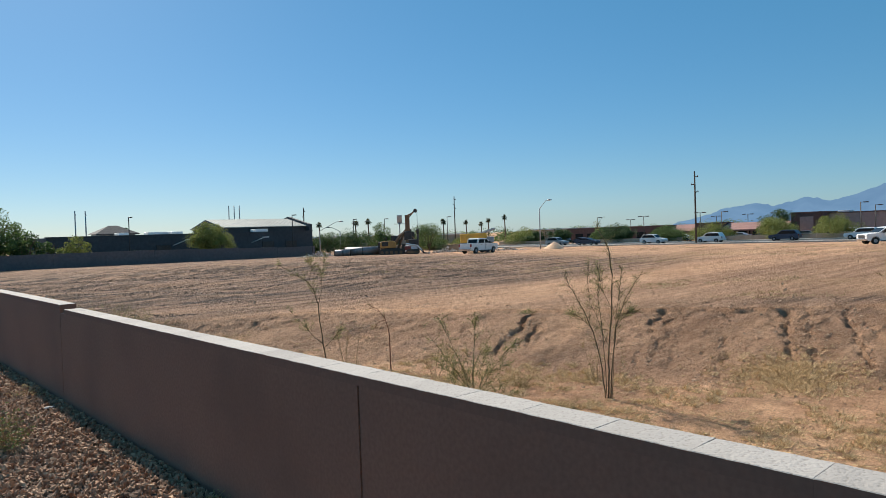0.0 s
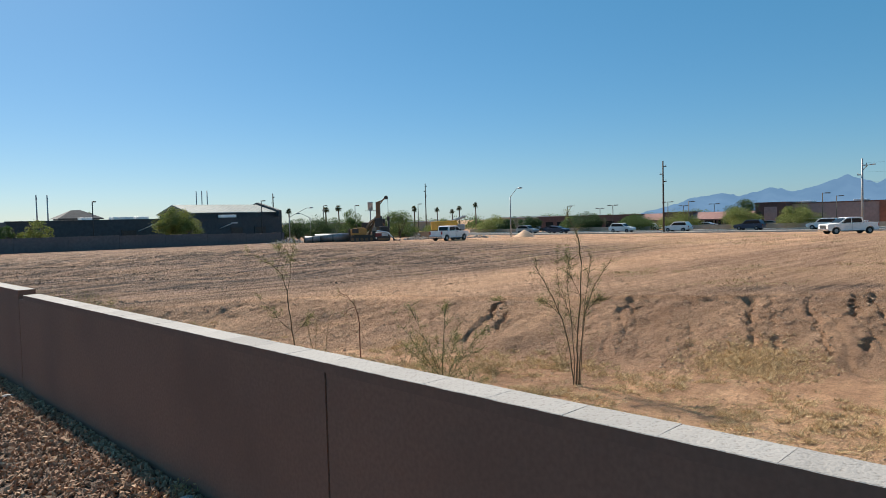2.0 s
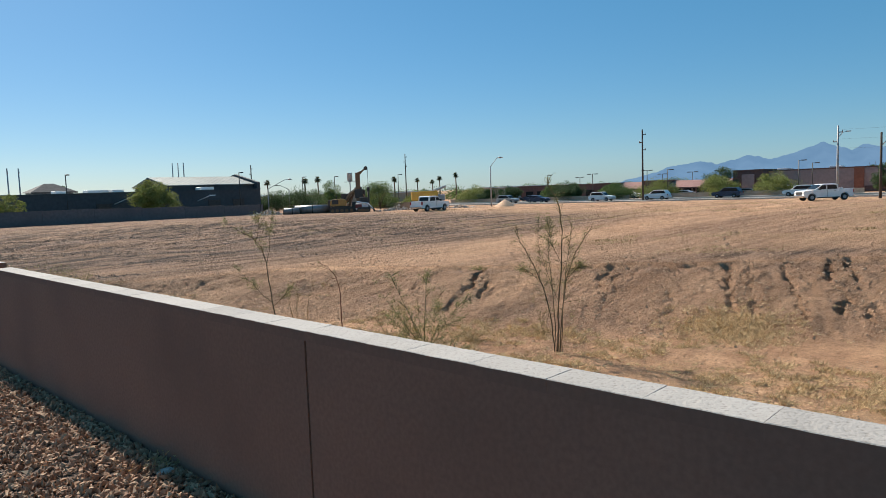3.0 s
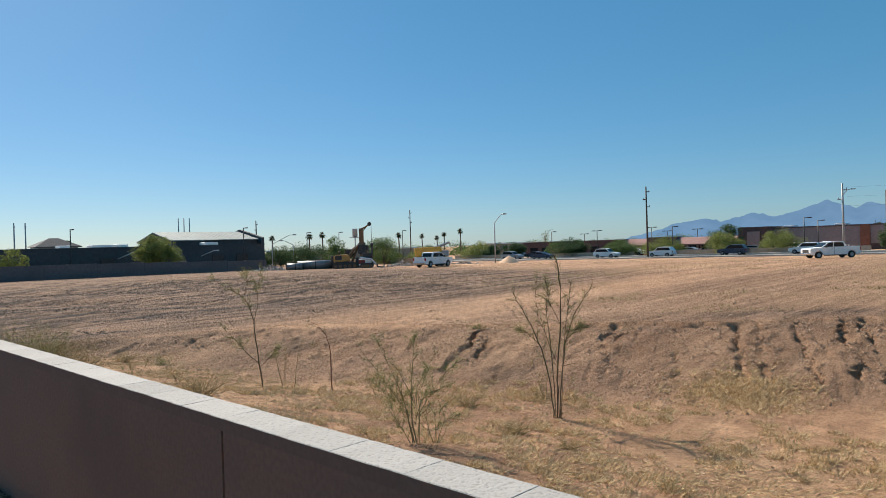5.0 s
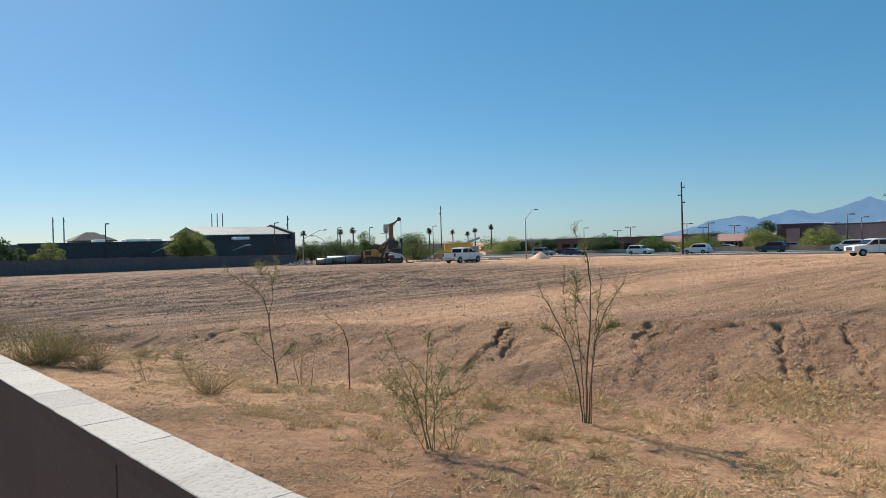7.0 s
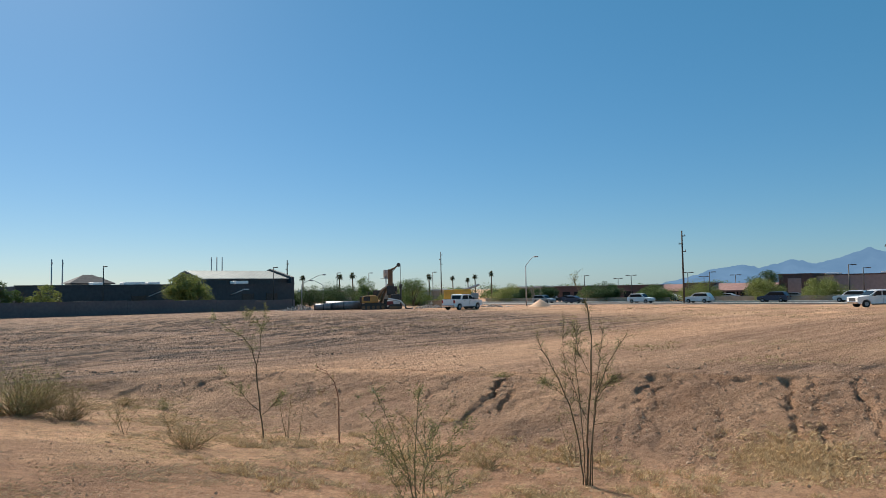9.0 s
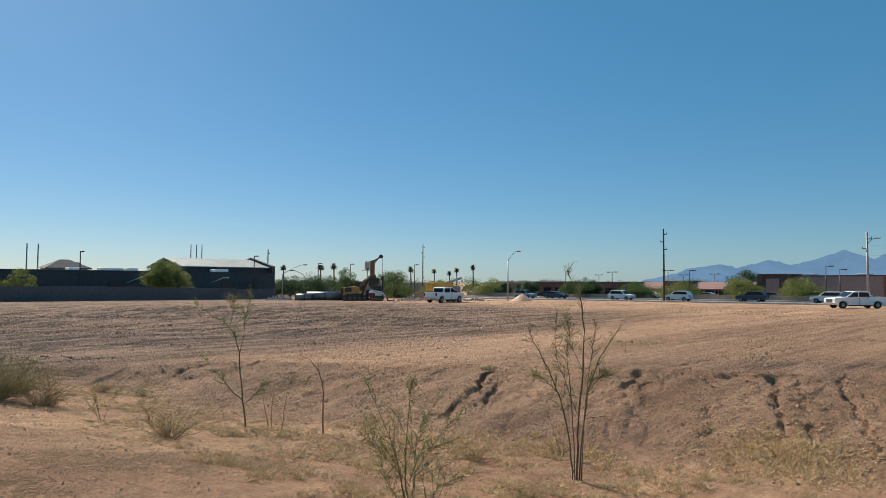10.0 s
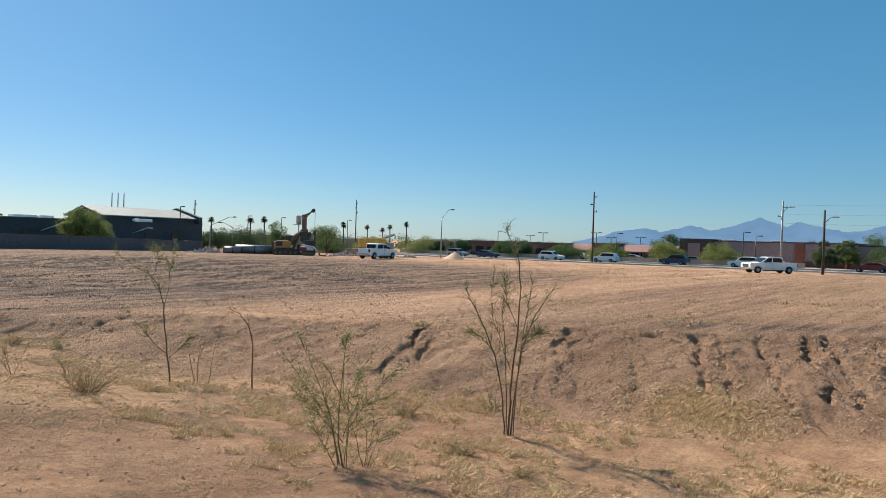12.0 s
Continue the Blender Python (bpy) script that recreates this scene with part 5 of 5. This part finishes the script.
sapling("sapling_tree", 10.02, 5.29, [
    [(0, 0), (0.03, 0.6), (0.05, 1.12), (0.11, 1.92), (0.14, 2.64), (0.07, 3.2), (-0.08, 3.5), (-0.16, 3.72)],
    [(-0.05, 0), (-0.10, 0.6), (-0.25, 1.4), (-0.47, 1.92), (-0.72, 2.4), (-0.83, 2.62)],
    [(0.05, 0), (0.12, 0.8), (0.22, 1.5), (0.40, 2.05), (0.62, 2.4), (0.80, 2.66)],
    [(0.04, 1.1), (-0.14, 1.63), (-0.32, 2.06), (-0.36, 2.5), (-0.34, 2.86)],
    [(0.08, 0), (0.12, 0.9), (0.19, 1.6), (0.27, 2.2), (0.34, 2.8)],
    [(-0.02, 0), (-0.04, 0.9), (-0.08, 1.6), (-0.14, 2.2), (-0.10, 2.6)],
    [(-0.30, 1.5), (-0.55, 1.75), (-0.72, 1.82)],
    [(0.11, 1.9), (-0.10, 2.4), (-0.16, 2.9)],
    [(0.22, 1.5), (0.42, 1.75), (0.55, 1.82)]],
    "slender green desert sapling with several stems", 3, STEM, LEAF_SAPLING, 0.022, 30, 20, 0.024, (0.30, 0.97), "sapling", 26)
sapling("sapling_tree", 7.29, 12.0, [
    [(0, 0), (-0.06, 0.62), (-0.14, 1.17), (-0.18, 1.62), (-0.29, 2.03), (-0.5, 2.27), (-0.85, 2.45), (-1.2, 2.7)],
    [(-0.06, 0.62), (-0.30, 0.85), (-0.48, 1.08), (-0.85, 1.5)],
    [(-0.17, 1.55), (-0.06, 1.95), (-0.03, 2.5), (0.1, 2.9)],
    [(-0.05, 0.5), (0.2, 0.75), (0.35, 0.95)],
    [(-0.40, 2.2), (-0.3, 2.55), (-0.35, 2.8)]],
    "thin leaning sapling with bare dark stem", 5, STEM, LEAF_SAPLING, 0.018, 16, 24, 0.032, (0.45, 1.0), "sapling", 30)
sapling("dry_stalk", 8.85, 11.32, [[(0, 0), (-0.02, 0.6), (-0.03, 1.05), (-0.12, 1.38), (-0.35, 1.65), (-0.58, 1.75)], [(-0.1, 1.35), (-0.3, 1.3), (-0.42, 1.1)]],
        "single red-brown dry stalk with drooping tip", 6, RED_STEM, BRUSH, 0.018, 5, 8, 0.05, (0.6, 1.0), "plant")
sapling("bare_stems", 8.05, 12.3, [[(0, 0), (-0.10, 0.5), (-0.16, 0.95)], [(0.05, 0), (0.08, 0.5), (0.16, 1.05)], [(0.3, 0), (0.38, 0.6), (0.55, 1.2)], [(0.02, 0), (0.02, 0.4), (0.1, 0.7)]],
        "cluster of thin bare upright stems", 7, DRY_STEM, BRUSH, 0.014, 4, 5, 0.04, (0.5, 1.0), "plant")
sapling("green_shrub", 5.75, 4.90, [
    [(0, 0), (-0.06, 0.5), (-0.04, 1.05), (0.03, 1.7)], [(-0.05, 0), (-0.15, 0.5), (-0.5, 0.95), (-0.9, 1.5)], [(-0.02, 0), (-0.15, 0.6), (-0.35, 1.15), (-0.58, 1.7)],
    [(0.02, 0), (0.05, 0.5), (0.35, 0.95), (0.66, 1.3)], [(0, 0.3), (-0.35, 0.7), (-0.62, 0.95)], [(0.03, 0), (0.05, 0.7), (0.2, 1.2)], [(-0.05, 0), (-0.3, 0.35), (-0.45, 0.7)], [(0.0, 0.4), (0.15, 0.8), (0.5, 0.9)]],
    "open green-grey desert shrub with fanning stems", 8, SHRUB_STEM, LEAF_SAPLING, 0.014, 18, 30, 0.026, (0.25, 1.0), "shrub")
sapling("green_shrub", 5.94, 4.70, [[(0, 0), (-0.1, 0.3), (-0.18, 0.6)], [(0, 0), (0.02, 0.35), (0.0, 0.65)], [(0.02, 0), (0.12, 0.3), (0.22, 0.6)], [(0.03, 0), (0.2, 0.25), (0.34, 0.42)], [(0, 0), (0.07, 0.3), (0.12, 0.62)]],
        "low grey-green shrub with upright shoots", 9, SHRUB_STEM, LEAF_SAPLING, 0.009, 5, 8, 0.035, (0.2, 1.0), "shrub")
sapling("bare_stems", 9.2, 8.6, [[(0, 0), (-0.2, 0.4), (-0.45, 0.85), (-0.7, 1.05)], [(0, 0), (0.05, 0.4), (0.25, 0.8), (0.5, 1.2)], [(0, 0), (-0.1, 0.4), (-0.12, 0.8)], [(-0.4, 0), (-0.42, 0.5), (-0.44, 0.75)]],
        "spread of brown bare shrub stems", 10, SHRUB_STEM, BRUSH, 0.014, 8, 8, 0.045, (0.3, 1.0), "shrub")
sapling("bare_stems", 9.3, 10.1, [[(0, 0), (-0.15, 0.3), (-0.3, 0.6)], [(0, 0), (0.1, 0.4), (0.16, 0.7)], [(0.1, 0), (0.25, 0.3), (0.45, 0.55)]],
        "small dry shrub with bare stems", 11, DRY_STEM, BRUSH, 0.01, 6, 8, 0.04, (0.3, 1.0), "shrub")
sapling("bare_stems", 11.3, 6.5, [[(0, 0), (-0.15, 0.4), (-0.28, 0.85)], [(0, 0), (0.03, 0.4), (0.1, 0.8)], [(0.5, 0), (0.55, 0.3), (0.62, 0.55)], [(0, 0), (-0.08, 0.3), (-0.1, 0.6)]],
        "small dry shrub with bare stems", 12, DRY_STEM, BRUSH, 0.011, 5, 6, 0.04, (0.3, 1.0), "shrub")
for i, (x, y, h) in enumerate(((4.35, 14.9, 0.85), (4.5, 12.5, 0.6), (5.6, 12.9, 0.5))):
    sapling("bare_stems", x, y, [[(0, 0), (-0.05, h * 0.5), (-0.1, h)], [(0, 0), (0.1, h * 0.5), (0.2, h * 0.85)], [(0, 0), (-0.15, h * 0.4), (-0.3, h * 0.7)]],
            "short dry weed with thin stalks", 30 + i, DRY_STEM, BRUSH, 0.009, 6, 9, 0.04, (0.25, 1.0), "weed")


def brush(x, y, h, w, n, label, seed, leaf=None, blades=12):
    """A dense dry bush of fine shoots."""
    rnd = random.Random(seed)
    t = thing("dry_bush", pose(x, y, gz(x, y)), label, "bush", "dry bushes")
    tw, vs, fs = bmesh.new(), [], []
    for k in range(n):
        a, q = rnd.uniform(0, 2 * math.pi), rnd.random() ** 0.6
        d = Vector((math.cos(a) * q * w * 0.5, math.sin(a) * q * w * 0.5, h * rnd.uniform(0.55, 1.0) * (1.05 - 0.45 * q)))
        p = Vector((d.x * 0.25, d.y * 0.25, -0.04))
        path = stem_path(rnd, p, d, d.length, 0.34, 5, 0.0)
        tube(tw, path, [0.007, 0.006, 0.005, 0.004, 0.003, 0.002], 3, False)
        for a2, b2 in zip(path[1:], path[2:]):
            spray(rnd, vs, fs, a2, b2 - a2, (b2 - a2).length, blades // 3, 0.032)
    part("shoot_clump", tw, DRY_STEM, t)["kind"] = "stuff"
    lv = pieces("foliage", vs, fs, leaf or BRUSH, t)
    lv["kind"] = "stuff"
    return t


brush(5.0, 10.6, 0.78, 1.4, 64, "rounded dry tan bush on the slope", 41)
brush(3.15, 15.3, 1.45, 2.3, 230, "large dry olive bush beside the wall", 42, LEAF_SAPLING, 24)
brush(4.0, 14.6, 1.1, 1.3, 90, "rust-brown dry bush beside the olive bush", 56)
brush(2.3, 17.4, 1.4, 1.7, 200, "yellow-green dry bush beside the wall", 43, LEAF_YELLOW)
brush(3.9, 16.6, 1.0, 1.5, 130, "dry tan bush on the slope", 44)
brush(6.4, 18.3, 0.5, 0.9, 50, "low dry bush near the basin rim", 45)
brush(7.2, 17.6, 0.35, 0.9, 40, "low green-grey bush near the basin rim", 46, LEAF_SAPLING)
brush(8.2, 4.92, 0.35, 0.6, 60, "small dry tuft on the basin floor", 47)
brush(9.7, 7.4, 0.45, 0.9, 60, "small rust-brown tuft on the basin floor", 48)
brush(11.4, 6.7, 0.3, 0.7, 40, "small dry tuft on the basin floor", 49)
brush(7.9, 3.6, 0.25, 0.45, 30, "small dry tuft on the basin floor", 50)
brush(6.6, 1.2, 0.25, 0.5, 30, "small dry tuft on the basin floor", 51)
brush(16.2, 12.9, 0.3, 0.8, 40, "small yellow-green tuft on the crest", 52, LEAF_YELLOW)
brush(-1.05, 4.9, 0.6, 0.8, 60, "low red-tinged ground shrub in gravel", 53, LEAF)
brush(-0.2, 7.5, 0.28, 0.6, 12, "thin weed growing from gravel", 54)
brush(-0.14, 1.75, 0.2, 0.35, 10, "thin weed growing from gravel", 55)


# ---- loose gravel, clods and straw ----
r = np.random.default_rng(5)
n = 62000
px, py = -4.2 * r.random(n) ** 1.15 - 0.03, -2.5 + 17.5 * r.random(n)
stones("gravel", np.stack([px, py, 0.004 + 0.022 * r.random(n)], 1), r.uniform(0.013, 0.036, n), GRAVEL, "reddish-brown crushed landscape gravel", "gravel", 6, (1.25, 0.75, 0.45))
for x, y, s in ((-0.13, 1.65, 0.045), (-0.24, 0.94, 0.055), (-0.25, 6.38, 0.05)):
    rnd = random.Random(int(y * 10))
    bm = bmesh.new()
    bmesh.ops.create_icosphere(bm, subdivisions=2, radius=s)
    for v in bm.verts:
        v.co = Vector((v.co.x * 1.5, v.co.y, v.co.z * 0.55)) * rnd.uniform(0.85, 1.1)
    rock = part("pale_rock", bm, CONCRETE)
    rock.location = (x, y, s * 0.4)
    tagged(rock, "pale flat rock lying on the gravel", "rock", "pale rocks")

n = 28000
px, py = r.uniform(7, 25, n), r.uniform(-3, 24, n)
z, t, on = ground_parts(px, py)
keep = r.random(n) < 0.10 + 0.75 * on * np.clip(vnoise(px * 0.9, py * 0.9, 81) * 2.2 + 0.5, 0, 1) + 0.25 * (t > 0.93) * (px < 24)
px, py, z = px[keep], py[keep], z[keep]
stones("soil_clods", np.stack([px, py, z], 1), 0.010 + 0.055 * r.random(len(px)) ** 5, CLOD, "scattered brown soil clods on the bank", "soil clods", 7)
n = 6000
px, py = r.uniform(2, 70, n), r.uniform(-4, 70, n)
keep = px + 0.6 * py > 24
px, py = px[keep], py[keep]
z = ground_parts(px, py)[0]
stones("field_clods", np.stack([px, py, z], 1), 0.015 + 0.085 * r.random(len(px)) ** 4, CLOD, "scattered soil clods on the graded field", "soil clods", 8)
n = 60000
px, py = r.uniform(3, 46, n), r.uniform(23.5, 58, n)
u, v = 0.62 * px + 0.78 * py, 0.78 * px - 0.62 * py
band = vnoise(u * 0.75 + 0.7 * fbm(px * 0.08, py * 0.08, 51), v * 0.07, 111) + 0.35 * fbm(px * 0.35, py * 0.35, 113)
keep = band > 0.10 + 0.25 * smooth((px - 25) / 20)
px, py = px[keep], py[keep]
z = ground_parts(px, py)[0]
stones("furrow_clods", np.stack([px, py, z + 0.004], 1), 0.014 + 0.042 * r.random(len(px)) ** 3, DARK_CLOD, "rows of dark soil clods with furrow shade in their colour", "soil clods", 14, (1.4, 1.0, 0.5))
n = 16000
px, py = r.uniform(0.4, 13, n), r.uniform(-2, 20, n)
z = ground_parts(px, py)[0]
stones("slope_pebbles", np.stack([px, py, z], 1), 0.007 + 0.026 * r.random(n) ** 5, CLOD, "small pebbles on the bare slope", "pebbles", 9)


def straw(name, px, py, length, label, seed, per=9, upright=0.5, mat=None, wide=0.0045, spread=0.05):
    """Tufts of flattened dry grass."""
    q = np.random.default_rng(seed)
    n = len(px) * per
    cx, cy = np.repeat(px, per) + q.normal(0, spread, n), np.repeat(py, per) + q.normal(0, spread, n)
    cz = ground_parts(cx, cy)[0]
    a, l = q.uniform(0, 2 * np.pi, n), length * q.uniform(0.4, 1.3, n)
    tilt = upright * q.random(n)
    dx, dy, dz = np.cos(a) * l * np.cos(tilt), np.sin(a) * l * np.cos(tilt), np.sin(tilt) * l + 0.008
    wx, wy = -np.sin(a) * wide, np.cos(a) * wide
    v = np.stack([np.stack([cx - wx, cy - wy, cz + 0.004], 1), np.stack([cx + wx, cy + wy, cz + 0.012], 1), np.stack([cx + dx, cy + dy, cz + dz], 1)], 1).reshape(-1, 3)
    f = np.arange(3 * n).reshape(-1, 3)
    return tagged(pieces(name, v.tolist(), f.tolist(), mat or STRAW_BLADE), label, "dry grass", kind="stuff")


qx, qy = [], []
for y0, w, d, reach, lean in RILLS:
    m = int(600 * reach)
    x0 = float(np.interp(y0, CREST_Y, CREST_X))
    xx = x0 - r.random(m) * 7.5 * reach
    qx.append(xx)
    qy.append(y0 + lean * (xx - x0) + 0.30 * fbm(xx * 0.9, xx * 0 + y0, 11) + r.normal(0, w * 0.8, m))
px, py = np.concatenate(qx), np.concatenate(qy)
z = ground_parts(px, py)[0]
stones("rill_clods", np.stack([px, py, z + 0.004], 1), 0.007 + 0.036 * r.random(len(px)) ** 3, CLOD, "crumbled soil clods along the erosion rills", "soil clods", 10)

n = 13000
px, py = r.uniform(2.5, 15.5, n), r.uniform(-3, 20, n)
z, t, on = ground_parts(px, py)
den = np.clip((-1.0 - z) / 0.3, 0, 1) * (t < 0.5) * (0.3 + 0.7 * smooth((6 - py) / 4)) * smooth((12.3 - px) / 2.5)
den = den + 1.2 * smooth((py - 7) / 3) * smooth((9.5 - px) / 3) * smooth((px - 3.2) / 2) + 2.5 * np.exp(-((px - 14.2) / 0.8) ** 2 - ((py - 3.2) / 0.75) ** 2)
keep = r.random(n) < den * np.clip(fbm(px * 0.9, py * 0.9, 91) * 2.6 + 0.5, 0, 1)
cx, cy = 14.2 + r.normal(0, 0.75, 900), 3.2 + r.normal(0, 0.72, 900)
gx = r.uniform(4.5, 12.2, 900)
gy = r.uniform(-2.5, 12.0, 900)
gx, gy = gx[fbm(gx * 0.7, gy * 0.7, 95) > -0.02], gy[fbm(gx * 0.7, gy * 0.7, 95) > -0.02]
gx, gy = np.repeat(gx, 7) + r.normal(0, 0.09, 7 * len(gx)), np.repeat(gy, 7) + r.normal(0, 0.07, 7 * len(gy))
straw("grass_clumps", np.concatenate([cx, gx]), np.concatenate([cy, gy]), 0.12, "clumps of matted yellow-brown dry grass on bare soil", 15, 12, 1.1, None, 0.006)
straw("dry_grass", px[keep], py[keep], 0.085, "flattened straw-coloured dry grass on the basin floor", 11, 12)
FIELD_STRAW = island_material("field_straw", [(0.40, 0.29, 0.13), (0.33, 0.24, 0.11), (0.48, 0.36, 0.18), (0.26, 0.20, 0.10)], 0.9)
n = 9000
px, py = r.uniform(22, 85, n), r.uniform(-8, 60, n)
keep = vnoise(0.55 * px + 0.4 * py, 0.12 * (0.8 * px - py), 93) + 0.5 * vnoise(px * 0.9, py * 0.9, 94) > 0.30
straw("field_grass", px[keep], py[keep], 0.2, "patches of dry yellow grass on the field", 12, 14, 0.8, FIELD_STRAW, 0.014, 0.22)
n = 5200
px, py = r.uniform(0.5, 6.0, n), r.uniform(-1.5, 9, n)
keep = r.random(n) < np.clip(fbm(px * 0.8, py * 0.8, 97) * 2.4 + 0.1, 0, 1)
LITTER = island_material("dry_litter", [(0.46, 0.33, 0.19), (0.56, 0.42, 0.26), (0.36, 0.25, 0.15)], 0.9, 0.3)
straw("dry_litter", px[keep], py[keep], 0.06, "thin brown plant litter on the bare slope", 13, 8, 0.4, LITTER)
